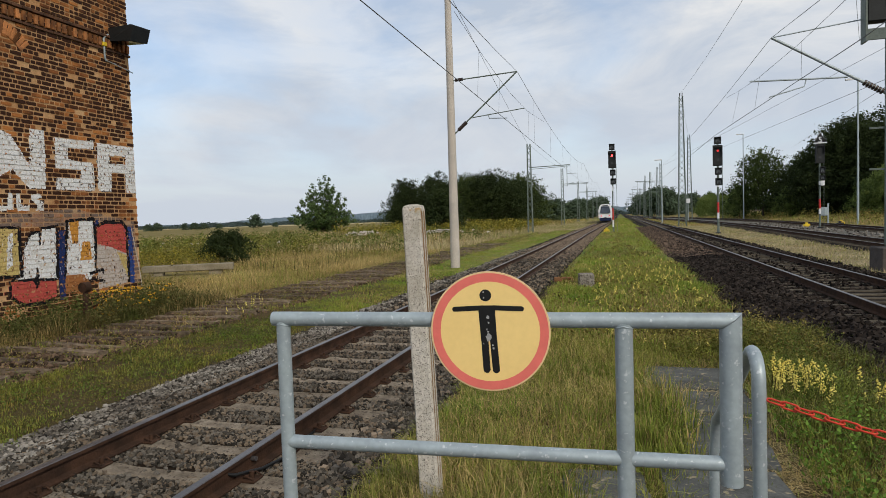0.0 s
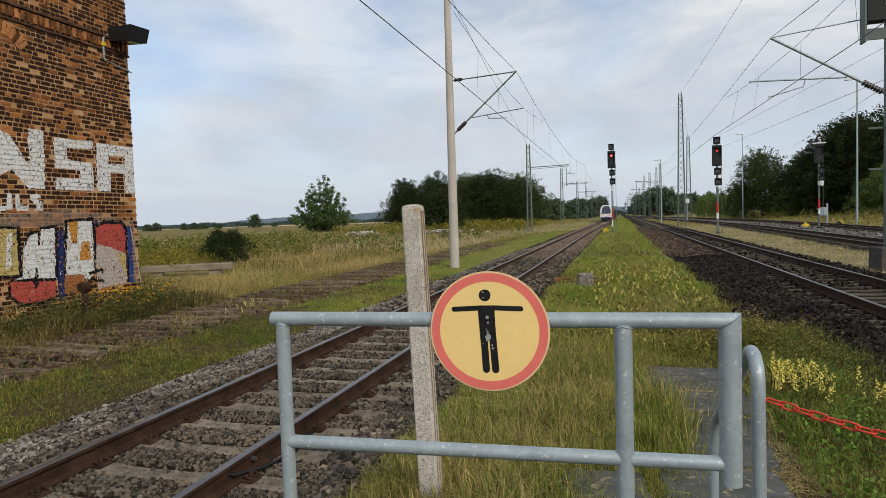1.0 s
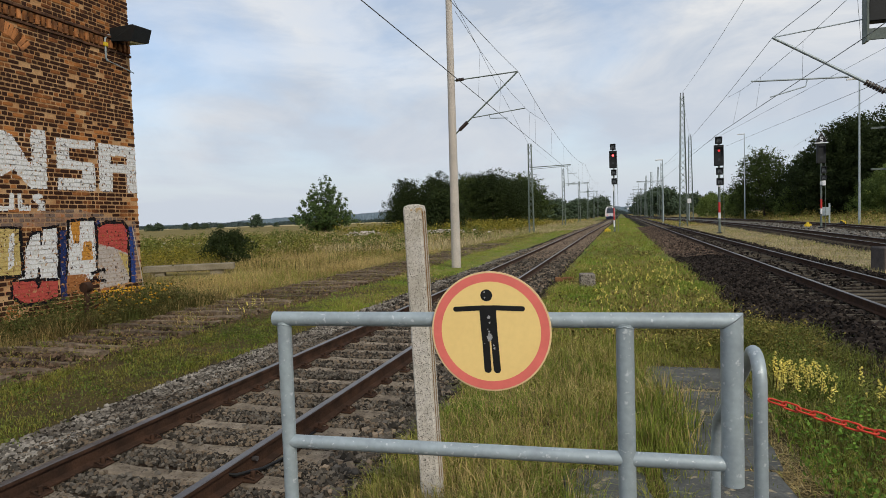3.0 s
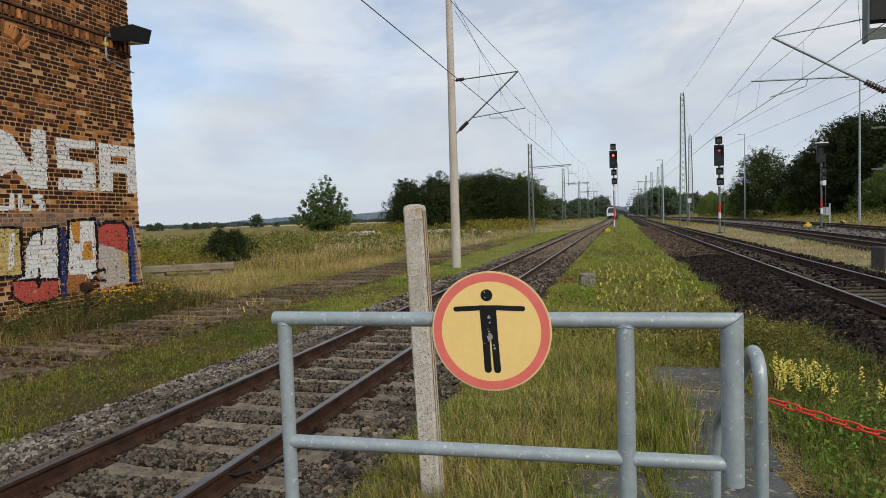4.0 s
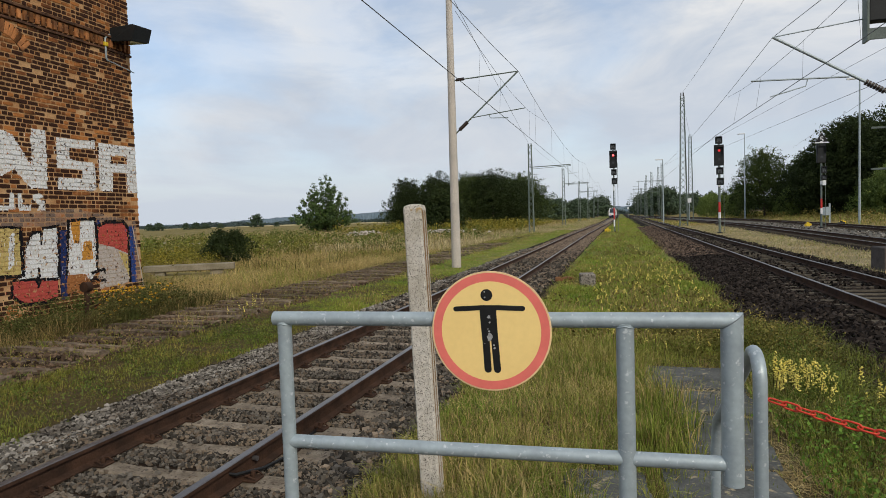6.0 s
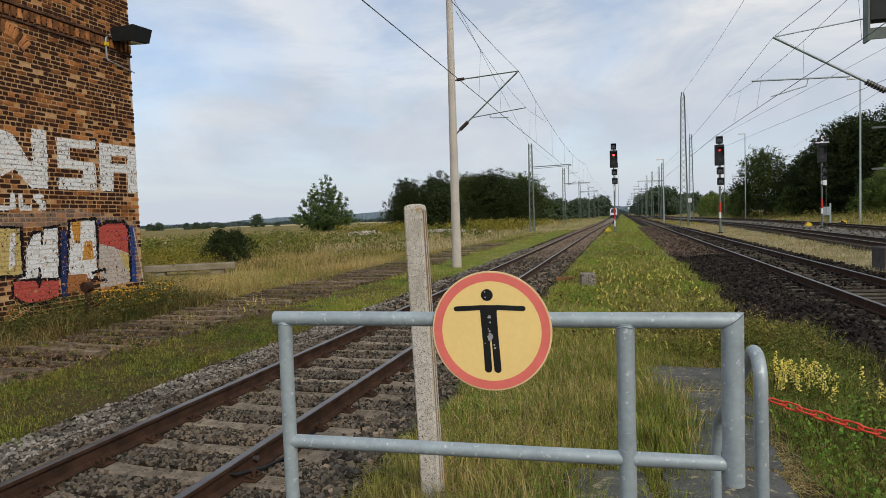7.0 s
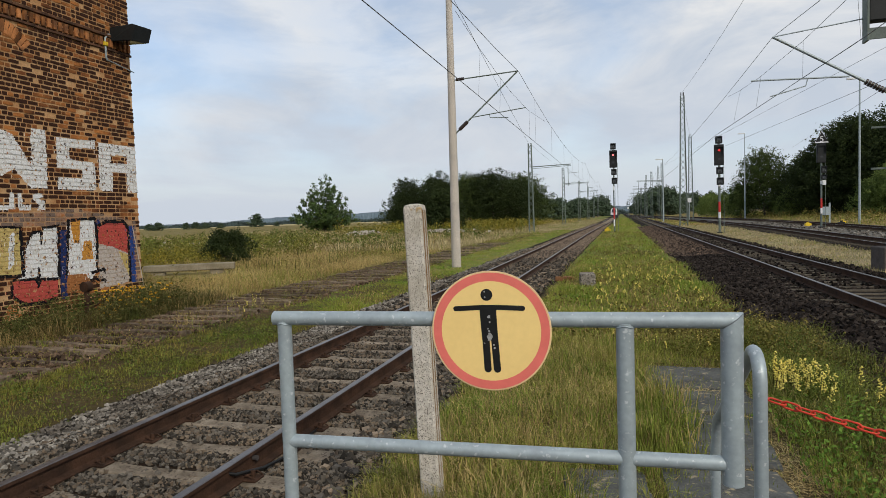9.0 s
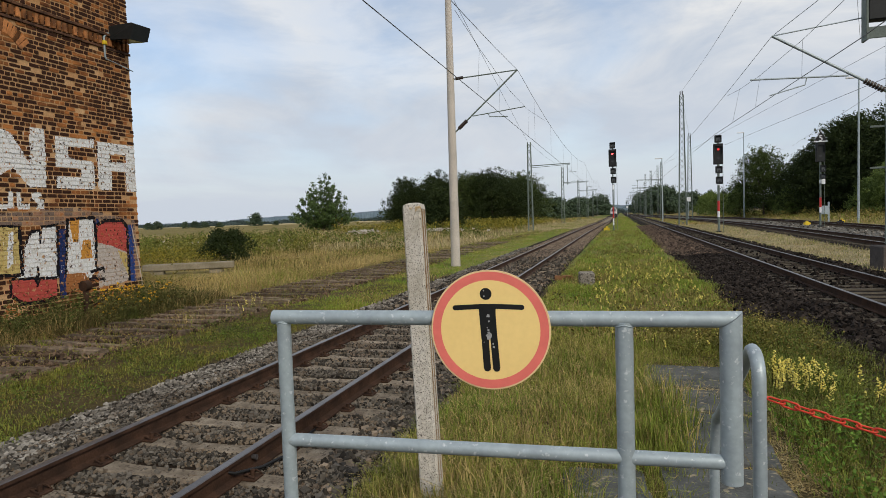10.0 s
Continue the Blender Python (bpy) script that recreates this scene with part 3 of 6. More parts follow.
def handrail():
    t = thing("handrail", "bent galvanised tube handrail beside the steps", "handrail")
    p = [(0.445, 2.249, 0.15), (0.441, 2.255, 0.76), (0.438, 2.255, 1.271)]
    for i in range(1, 10):
        a = math.pi * 0.62 * i / 9
        p.append((0.438, 2.255 + 0.0945 * (1 - math.cos(a)), 1.309 + 0.0907 * math.sin(a)))
    p += [(0.426, 2.646, 1.196), (0.416, 2.936, 0.994)]
    for i in range(0, 5):
        a = i / 4
        p.append((0.410, 2.974 + 0.0945 * math.sin(a * 1.3), 0.963 - 0.113 * a * a - 0.025 * a))
    p += [(0.406, 3.074, 0.78), (0.406, 3.074, 0.1)]
    part("leg", Shape().tube(p[:3], 0.0225, 20), GALV, t)
    part("grip_rail", Shape().tube([(0.4385, 2.255, 1.22)] + p[2:-2] + [(0.406, 3.074, 0.77)], 0.0228, 20), GALV, t, "sloping bent grip rail")
    part("leg", Shape().tube(p[-2:], 0.0225, 20), GALV, t)


handrail()


def chain():
    t = thing("plastic_chain", "red plastic chain hanging from the handrail", "chain")
    a, b = Vector((0.466, 2.25, 1.262)), Vector((1.62, 1.78, 1.150))
    n = 30
    pts = [a.lerp(b, i / n) - Vector((0, 0, 0.042 * 4 * (i / n) * (1 - i / n))) for i in range(n + 1)]
    s = Shape()
    for k in range(14):
        al = math.tau * k / 14
        ca, sa = math.cos(al), math.sin(al)
        s.v.append((0.015 * ca + math.copysign(0.012, ca), 0.0105 * sa, 0))
    path = [Vector(v) for v in s.v]
    link = Shape().tube(path + [path[0], path[1]], 0.0034, 7, cap=False).mesh("link", REDCH)
    for i in range(n):
        d = pts[i + 1] - pts[i]
        q = d.to_track_quat("X", "Z").to_matrix().to_4x4()
        part("link", link, None, t, at=Matrix.Translation((pts[i] + pts[i + 1]) / 2) @ q @ pose(0, 0, 0, 80 if i % 2 else 15, 0, 0))


chain()


# ---- building ----
BX, BY0, BY1, BTOP = -12.58, 5.2, 14.0, 8.93


def in_poly(poly, u, w):
    c = False
    for i in range(len(poly)):
        (x1, y1), (x2, y2) = poly[i - 1], poly[i]
        if (y1 > w) != (y2 > w) and u < (x2 - x1) * (w - y1) / (y2 - y1) + x1:
            c = not c
    return c


PW, PK, PR, PB, PO, PY, PG2, PG3, PN, PL = (0.70, 0.70, 0.69), (0.012, 0.012, 0.014), (0.46, 0.085, 0.068), (0.02, 0.035, 0.12), (0.55, 0.26, 0.05), (0.52, 0.40, 0.15), (0.33, 0.25, 0.20), (0.48, 0.42, 0.37), (0.34, 0.14, 0.05), (0.028, 0.062, 0.22)


def rect(a, b, c, d):
    return [(a, c), (b, c), (b, d), (a, d)]


GRAFFITI = []    # (colour, polygon) on the wall, later ones on top; metres along the track and up


def spray(colour, *poly):
    """One painted patch, given on a larger plan and brought to the wall's size."""
    GRAFFITI.append((colour, [(0.74 * u, 0.4934 + 0.74 * w) for u, w in poly]))


spray(PG2, (13.45, 2.38), (14.73, 2.48), (16.15, 2.59), (17.28, 2.4), (18.73, 2.15), (18.88, 0.53), (18.84, -0.09), (18.51, -0.05), (18.42, 1.96), (13.43, 2.06))
spray(PW, (13.62, 4.89), (14.12, 4.74), (14.68, 3.9), (14.75, 4.99), (15.25, 4.98), (15.2, 3.21), (14.63, 3.19), (14.12, 3.73), (13.52, 3.4))
spray(PW, (15.62, 4.84), (15.78, 4.82), (17.11, 4.88), (17.08, 4.59), (16.08, 4.55), (16.05, 4.18), (17.05, 4.12), (17.05, 3.2), (15.56, 3.21), (15.59, 3.56), (16.51, 3.56), (16.53, 3.85), (15.57, 3.86))
spray(PW, (17.25, 4.85), (19.07, 4.85), (19.03, 3.19), (18.45, 3.17), (18.45, 3.86), (17.81, 3.86), (17.76, 3.19), (17.2, 3.21))
spray(None, (17.75, 4.44), (18.5, 4.47), (18.48, 4.18), (17.73, 4.17))
spray(PW, (13.93, 3.03), (14.07, 3.04), (14.07, 2.54), (13.9, 2.54))
spray(PW, (13.47, 2.65), (13.91, 2.66), (13.9, 2.53), (13.46, 2.53))
spray(PW, (14.18, 3.04), (14.32, 3.05), (14.33, 2.68), (14.59, 2.68), (14.58, 2.53), (14.18, 2.53))
spray(PW, (14.69, 3.04), (15.03, 3.05), (15.03, 2.93), (14.81, 2.89), (15.07, 2.79), (15.08, 2.53), (14.81, 2.53), (14.86, 2.7), (14.69, 2.82))
spray(PY, (13.43, 2.05), (14.2, 2.01), (14.19, 0.58), (13.33, 0.62))
spray(PW, (13.84, 1.76), (14.0, 1.92), (13.93, 0.94), (13.74, 0.79))
spray(PK, (13.43, 2.1), (14.25, 2.05), (14.28, 0.6), (14.15, 0.53), (13.32, 0.59), (13.33, 0.68), (14.14, 0.64), (14.16, 1.98), (13.42, 2.02))
spray(PW, (14.32, 1.41), (14.59, 1.82), (14.83, 1.84), (14.89, 1.55), (14.96, 2.0), (15.5, 2.02), (15.4, 0.39), (13.82, 0.48), (14.26, 0.57))
spray(PK, (14.27, 1.46), (14.57, 1.9), (14.9, 1.91), (14.88, 1.48), (14.83, 1.48), (14.83, 1.83), (14.6, 1.8), (14.33, 1.36))
spray(PK, (14.88, 2.03), (15.54, 2.09), (15.48, 0.4), (15.36, 0.41), (15.45, 1.98), (14.96, 1.96))
spray(PB, (15.55, 1.91), (15.84, 1.9), (15.64, -0.29), (15.43, -0.29))
spray(PR, (13.82, 0.47), (15.36, 0.34), (15.34, -0.21), (14.82, -0.3), (14.16, -0.26), (13.83, 0.04))
spray(PK, (13.77, 0.51), (13.86, 0.5), (13.86, 0.04), (14.2, -0.21), (14.88, -0.25), (15.32, -0.15), (15.34, -0.25), (14.87, -0.37), (14.16, -0.31), (13.76, -0.0))
spray(PK, (13.86, 0.53), (15.36, 0.43), (15.38, 0.34), (13.86, 0.45))
spray(PK, (14.6, 0.37), (14.73, 0.9), (14.78, 0.35), (14.67, 0.14))
spray(PW, (15.87, 2.23), (16.89, 2.22), (16.9, 0.5), (16.65, 0.24), (15.72, 0.43))
spray(PO, (15.95, 2.19), (16.34, 2.19), (16.24, 1.45), (16.03, 1.46))
spray(PO, (16.42, 1.52), (16.74, 1.5), (16.77, 0.89), (16.29, 0.89))
spray(PN, (15.7, 0.47), (16.44, 0.43), (16.73, -0.24), (15.66, -0.11))
spray(PK, (15.83, 2.25), (16.94, 2.31), (16.96, 2.2), (15.93, 2.17), (15.74, 0.43), (15.65, 0.43))
spray(PK, (16.89, 2.29), (17.03, 2.29), (17.0, 0.49), (16.88, 0.47))
spray(PB, (16.96, 2.22), (17.12, 2.21), (17.11, 2.02), (16.97, 2.02))
spray(PG3, (17.02, 1.45), (17.64, 1.26), (18.34, 0.98), (18.32, -0.03), (16.98, -0.12), (16.95, 0.5))
spray(PY, (17.86, 1.11), (18.34, 0.94), (18.33, 0.07), (18.19, 0.39))
spray(PR, (17.06, 1.98), (17.38, 2.13), (18.14, 2.12), (18.3, 1.9), (18.34, 0.98), (17.64, 1.26), (17.02, 1.41))
spray(PK, (17.02, 2.06), (17.39, 2.21), (18.17, 2.2), (18.42, 1.96), (18.4, -0.04), (18.29, -0.03), (18.3, 1.88), (18.11, 2.08), (17.4, 2.09), (17.08, 1.95))
spray(PL, (18.42, 1.96), (18.63, 1.95), (18.62, -0.07), (18.4, -0.04))
spray(PK, (16.62, 0.49), (17.2, 0.59), (17.26, 0.51), (17.23, 0.34), (17.14, 0.46), (16.66, 0.39))
spray(PK, (16.6, 0.25), (17.22, 0.22), (17.25, 0.02), (17.16, 0.11), (16.6, 0.15))


def painted(u, w):
    for colour, poly in reversed(GRAFFITI):
        if in_poly(poly, u, w):
            return (*colour, 0.45 if colour is PG2 else 1.0) if colour else (0.0, 0.0, 0.0, 0.0)
    return (0.0, 0.0, 0.0, 0.0)


def brick_mesh(name, verts, faces, cols, mtl=None):
    me = bpy.data.meshes.new(name)
    me.from_pydata(verts, [], faces)
    me.materials.append(mtl or BRICK)
    att = me.color_attributes.new("paint", "FLOAT_COLOR", "CORNER")
    att.data.foreach_set("color", np.concatenate([np.tile(np.array(c, dtype=np.float32), len(f)) for c, f in zip(cols, faces)]))
    me.update()
    return me


def building():
    t = thing("brick_building", "old orange brick railway building with sprayed graffiti", "building", kind="")
    part("wall", Shape().box(BX - 7, BX - 0.008, BY0, BY1 - 0.008, -0.6, BTOP), BARE, t)
    # the joints carry the same paint
    jy, jz = np.arange(9.6, BY1 - 0.01, 0.03), np.arange(-0.1, 4.35, 0.03)
    jv = [(BX - 0.0045, yy, zz) for yy in jy for zz in jz]
    jf = [(i * len(jz) + j, (i + 1) * len(jz) + j, (i + 1) * len(jz) + j + 1, i * len(jz) + j + 1) for i in range(len(jy) - 1) for j in range(len(jz) - 1)]
    jc = []
    for i in range(len(jy) - 1):
        for j in range(len(jz) - 1):
            r, g, bl, al = painted(jy[i] + 0.015, jz[j] + 0.015)
            jc.append((r * 0.84, g * 0.82, bl * 0.78, al))
    part("joints", brick_mesh("joints", jv, jf, jc, MORTAR), None, t, "mortar joints under sprayed paint")
    rng = random.Random(11)
    L, Hc, gap = 0.26, 0.104, 0.0145
    verts, faces, cols = [], [], []
    z, row, pieces = -0.5, 0, 0
    while z < BTOP - 0.05:
        y = BY1 - rng.choice((0.0, 0.0, 0.065, 0.13))
        header = row % 2
        while y > 8.6:
            # rows mix long bricks and heads, as in an old, often mended wall
            ln = (L if rng.random() < (0.25 if header else 0.75) else L / 2) * rng.uniform(0.94, 1.06)
            y0, y1 = max(y - ln, 8.6) + gap, min(y, BY1) - (gap if y < BY1 else 0)
            proud = rng.uniform(0.000, 0.011) - (0.016 if rng.random() < 0.05 else 0)
            if y1 - y0 > 0.03:
                single = pieces < 300 and 0.4 < z < 3.9 and y > 11.6
                pieces += single
                all_lists = verts, faces, cols
                if single:
                    verts, faces, cols = [], [], []
                o = len(verts)
                x1 = BX + proud
                low, high = rng.uniform(-0.005, 0.005), rng.uniform(-0.005, 0.005)
                z0, z1 = z + gap + low, z + Hc - gap + high
                fine_part = z < 4.35 and y1 > 9.6
                nseg = max(2, int((y1 - y0) / (0.025 if fine_part else 0.09)))
                ys = np.linspace(y0, y1, nseg + 1)
                rows = 4 if fine_part else 1
                k1 = rows + 1
                # rounded, broken ends and a wavering arris
                for k, yy in enumerate(ys):
                    cut = rng.uniform(0.002, 0.008) if k in (0, nseg) else rng.uniform(-0.002, 0.002)
                    verts += [(x1, yy, z0 + cut + (z1 - z0 - 2 * cut) * r / rows) for r in range(k1)]
                for yy in (y0, y1):
                    verts += [(BX - 0.06, yy, z0), (BX - 0.06, yy, z1)]
                b = o + k1 * (nseg + 1)
                for k in range(nseg):
                    for r in range(rows):
                        q = o + k1 * k + r
                        faces.append((q, q + k1, q + k1 + 1, q + 1))
                        cols.append(painted((ys[k] + ys[k + 1]) / 2, z0 + (z1 - z0) * (r + 0.5) / rows))
                e = o + k1 * nseg
                for f in ((b, *range(o, o + k1), b + 1), (e, b + 2, b + 3, *range(e + rows, e, -1)), (*range(o + rows, e + k1, k1), b + 3, b + 1), (b, b + 2, *range(e, o - 1, -k1))):
                    faces.append(f)
                    cols.append(cols[-1])
                if single:
                    part("brick", brick_mesh("brick", verts, faces, cols), None, t)
                    verts, faces, cols = all_lists
            y -= ln
        z += Hc
        row += 1
    tagged(part("bricks", brick_mesh("bricks", verts, faces, cols), None, t, "weathered brick courses"), kind="stuff")
    # corbelled belt: two sooty bands with a row of upright bricks between, and a flat arch
    soot = mat("sooty brick", (0.060, 0.036, 0.026), (0.14, 0.07, 0.04), 4, 30, 0.9, 0.5)
    tan = mat("orange brick", (0.36, 0.15, 0.055), (0.13, 0.06, 0.03), 4, 40, 0.9, 0.5, obj=0.6)
    course = [Shape().box(-0.02, 0.07, -0.125, 0.125, -0.034, 0.034, 0.008).mesh("belt_brick", soot), Shape().box(-0.02, 0.04, -0.125, 0.125, -0.030, 0.030, 0.008).mesh("belt_brick", soot)]
    for k, zc in ((0, 6.83), (1, 6.49)):
        for i in range(22):
            part("belt_brick", course[k], None, t, at=pose(BX + rng.uniform(-0.008, 0.006), BY1 - 0.1 - i * 0.262, zc + rng.uniform(-0.004, 0.004)))
    up = Shape().box(-0.02, 0.06, -0.042, 0.042, -0.105, 0.105, 0.008).mesh("upright_brick", tan)
    for i in range(36):
        part("upright_brick", up, None, t, at=pose(BX + rng.uniform(-0.012, 0.004), BY1 - 0.07 - i * 0.15, 6.655))
    arch = Shape().box(-0.02, 0.024, -0.045, 0.045, -0.15, 0.15, 0.010).mesh("arch_brick", tan)
    for i in range(16):
        a = radians(-46 + i * 6.1)
        part("arch_brick", arch, None, t, at=pose(BX + rng.uniform(-0.01, 0.004), 10.25 + 1.07 * math.sin(a) * 0.85, 5.24 + 1.07 * math.cos(a), math.degrees(-a), 0, 0))
    part("roof", Shape().box(BX - 7.3, BX + 0.3, BY0 - 0.3, BY1 + 0.3, BTOP, BTOP + 0.25, 0.03), DARKBOX, t)
    return t


building()


def wall_lamp():
    t = thing("wall_lamp", "black box floodlight on a bent conduit on the brick wall", "lamp", BX, 13.54, 6.96)
    h = Shape()
    vs = [(0.03, -0.22, -0.23), (0.03, 0.22, -0.23), (0.03, 0.22, 0.10), (0.03, -0.22, 0.10), (0.72, -0.26, -0.30), (0.80, 0.26, -0.26), (0.92, 0.25, 0.07), (0.85, -0.25, 0.07), (0.80, 0.22, 0.12), (0.74, -0.22, 0.12)]
    h.add(vs, [(3, 2, 1, 0), (4, 5, 6, 7), (7, 6, 8, 9), (0, 1, 5, 4), (1, 2, 8, 6, 5), (2, 3, 9, 8), (3, 0, 4, 7, 9)])
    part("housing", h, DARKBOX, t)
    part("lamp_glass", Shape().add([(0.12, -0.2, -0.252), (0.70, -0.23, -0.304), (0.74, 0.22, -0.276), (0.12, 0.2, -0.246)], [(0, 1, 2, 3)]), GLASS, t)
    c = Shape().tube([(0.04, -0.24, -0.08), (0.05, -0.34, -0.12), (0.05, -0.41, -0.22), (0.05, -0.41, -0.70), (0.05, -0.36, -0.77)], 0.024, 8)
    part("conduit", c, GALV, t)
    part("conduit", Shape().tube([(0.05, -0.38, -0.76), (0.05, -0.1, -0.79), (0.05, 0.52, -0.89)], 0.014, 8), GALV, t)
    part("clamp", Shape().box(0.02, 0.09, -0.46, -0.35, -0.41, -0.31, 0.008), YEL, t, "yellow conduit clamp")


wall_lamp()


def point_lever():
    t = thing("point_lantern", "dark rusty point indicator with a round head", "indicator", -11.75, 11.35, -0.36)
    part("post", Shape().tube([(0, 0, 0), (0, 0, 0.9)], 0.075, 10, r1=0.055), RAIL, t)
    part("head", Shape().tube([(0.0, -0.08, 0.95), (0.0, 0.08, 0.95)], 0.12, 16), RAIL, t)
    part("lever", Shape().tube([(0.05, 0, 0.45), (0.38, 0.1, 0.62)], 0.02, 8), RAIL, t)


def leaning_lath():
    t = thing("wooden_lath", "pale wooden lath leaning on the brick corner", "wooden board", BX + 0.03, 13.72, -0.4)
    part("board", Shape().tube([(0.10, 0.24, 0.0), (0.07, 0.15, 1.1), (0.0, 0.0, 2.3)], 0.013, 4), mat("bleached wood", (0.50, 0.45, 0.38), (0.38, 0.33, 0.27), 6, 40, 0.9, 0.4), t)


point_lever()
leaning_lath()


# ---- masts and wires ----
def lattice(name, label, x, y, z0, h, w0, w1, group="lattice masts", arm=None, n=None, spikes=False):
    t = thing(name, label, "mast", x, y, z0, group=group)
    s = Shape()
    n = n or max(6, int(h / 0.8))
    wid = lambda z: w0 + (w1 - w0) * z / h
    for sx in (-1, 1):
        for sy in (-1, 1):
            s.tube([(sx * w0 / 2, sy * w0 / 2, -0.3), (sx * w1 / 2, sy * w1 / 2, h)], 0.05, 4)
    for i in range(n):
        za, zb = h * i / n, h * (i + 1) / n
        for k, (p, q) in enumerate((((-1, -1), (1, -1)), ((1, -1), (1, 1)), ((1, 1), (-1, 1)), ((-1, 1), (-1, -1)))):
            if (i + k) % 2:
                p, q = q, p
            s.tube([(p[0] * wid(za) / 2, p[1] * wid(za) / 2, za), (q[0] * wid(zb) / 2, q[1] * wid(zb) / 2, zb)], 0.028, 4)
    part("lattice", s, STEEL, t)
    if spikes:
        part("insulator", Shape().tube([(-0.15, 0, h), (-0.15, 0, h + 0.45)], 0.06, 6).tube([(0.15, 0, h), (0.15, 0, h + 0.45)], 0.06, 6), INSUL, t)
    if arm:
        zl, x1, drop = arm
        part("arm", Shape().tube([(0, 0, zl), (x1, 0, zl + 0.1)], 0.06, 6).tube([(0, 0, zl - 0.25), (x1, 0, zl - 0.05)], 0.03, 5), STEEL, t)
        if drop:
            part("hanger", Shape().tube([(x1 * 0.93, 0, zl), (x1 * 0.93, 0, zl - 2.6)], 0.04, 6).tube([(x1 * 0.93, 0, zl - 2.4), (x1 * 1.1, 0, zl - 2.1)], 0.025, 5).tube([(x1 * 0.93, 0, zl - 1.0), (x1 * 1.15, 0, zl - 1.0)], 0.025, 5), STEEL, t)
    return t


def concrete_mast():
    t = thing("catenary_mast", "round pale concrete catenary mast with a hinged bracket", "mast", -7.2, 27.24, -0.4)
    part("pole", Shape().tube([(0, 0, 0), (0.01, 0, 6), (0.02, 0, 12.6)], 0.215, 20, r1=0.14), MASTC, t)
    z = 0.4
    tip = Vector((3.02, 0, 8.17 + z))
    arm = Shape().tube([(0.15, 0, 8.03 + z), tuple(tip)], 0.028, 8)
    part("tie_rod", arm, STEEL, t)
    part("insulator", Shape().tube([(0.25, 0, 8.04 + z), (0.6, 0, 8.06 + z)], 0.07, 8), INSUL, t)
    low = Vector((0.15, 0, 5.66 + z))
    part("strut", Shape().tube([tuple(low), tuple(tip)], 0.035, 8), STEEL, t)
    d = (tip - low).normalized()
    part("insulator", Shape().tube([tuple(low + d * 0.25), tuple(low + d * 0.75)], 0.085, 8), INSUL, t)
    part("registration_arm", Shape().tube([(0.98, 0, 6.33 + z), (3.3, 0, 6.57 + z)], 0.022, 6).tube([(1.7, 0, 6.4 + z), (1.75, 0, 6.25 + z), (2.55, 0, 6.2 + z)], 0.018, 6), STEEL, t)
    part("cap_arm", Shape().tube([(0, 0, 12.3), (-0.51, 0, 13.56)], 0.05, 6), STEEL, t)


concrete_mast()


def steel_mast():
    """The near mast of the main line with its hinged bracket, on a concrete footing."""
    t = thing("catenary_mast", "grey green steel catenary mast on a concrete footing", "mast", 8.02, 22, -0.35)
    part("footing", Shape().box(-0.46, 0.62, -0.5, 0.5, 0, 0.94, 0.03), mat("dark footing concrete", (0.11, 0.095, 0.085), (0.075, 0.065, 0.06), 3, 30, 0.9, 0.5), t)
    part("column", Shape().box(-0.17, -0.15, -0.15, 0.15, 0.98, 13).box(0.15, 0.17, -0.15, 0.15, 0.98, 13).box(-0.15, 0.15, -0.01, 0.01, 0.98, 13), GREYGREEN, t)
    tip, low = Vector((-3.32, 0, 7.6)), Vector((-0.17, 0, 5.6))
    part("strut", Shape().tube([tuple(low), tuple(tip)], 0.045, 8), GALV, t)
    d = (tip - low).normalized()
    ins = Shape()
    for i in range(7):
        ins.tube([tuple(low + d * (0.12 + i * 0.09)), tuple(low + d * (0.18 + i * 0.09))], 0.09, 10)
    part("insulator", ins, INSUL, t)
    part("tie_rod", Shape().tube([(-0.17, 0, 7.95), tuple(tip)], 0.02, 6), GALV, t)
    part("registration_arm", Shape().tube([(-1.21, 0, 6.18), (-3.95, 0, 6.29)], 0.028, 6), GALV, t)
    part("steady_arm", Shape().tube([(-2.35, 0, 6.2), (-2.4, 0, 6.0), (-3.4, 0, 5.75)], 0.02, 6), GALV, t)
    for zz in (3.3, 4.55):
        part("bracket", Shape().box(-0.62, -0.15, -0.03, 0.03, zz, zz + 0.06, 0.005), GREYGREEN, t)
    part("indicator_shelf", Shape().box(-0.80, 0.7, -0.35, -0.30, 7.16, 7.50, 0.01), GREYGREEN, t)
    part("indicator_box", Shape().box(-0.78, 0.7, -0.3, 0.1, 7.72, 9.8, 0.03), DARKBOX, t, "dark indicator box")
    part("indicator_frame", Shape().box(-0.87, -0.80, -0.40, 0.0, 7.12, 9.8, 0.01), GREYGREEN, t)
    part("indicator_slot", Shape().box(-0.3, 0.7, -0.33, -0.31, 8.15, 9.2, 0.01), mat("pale bar", (0.5, 0.5, 0.47), None, 3, 20, 0.6, 0.1), t, "pale unreadable bar")


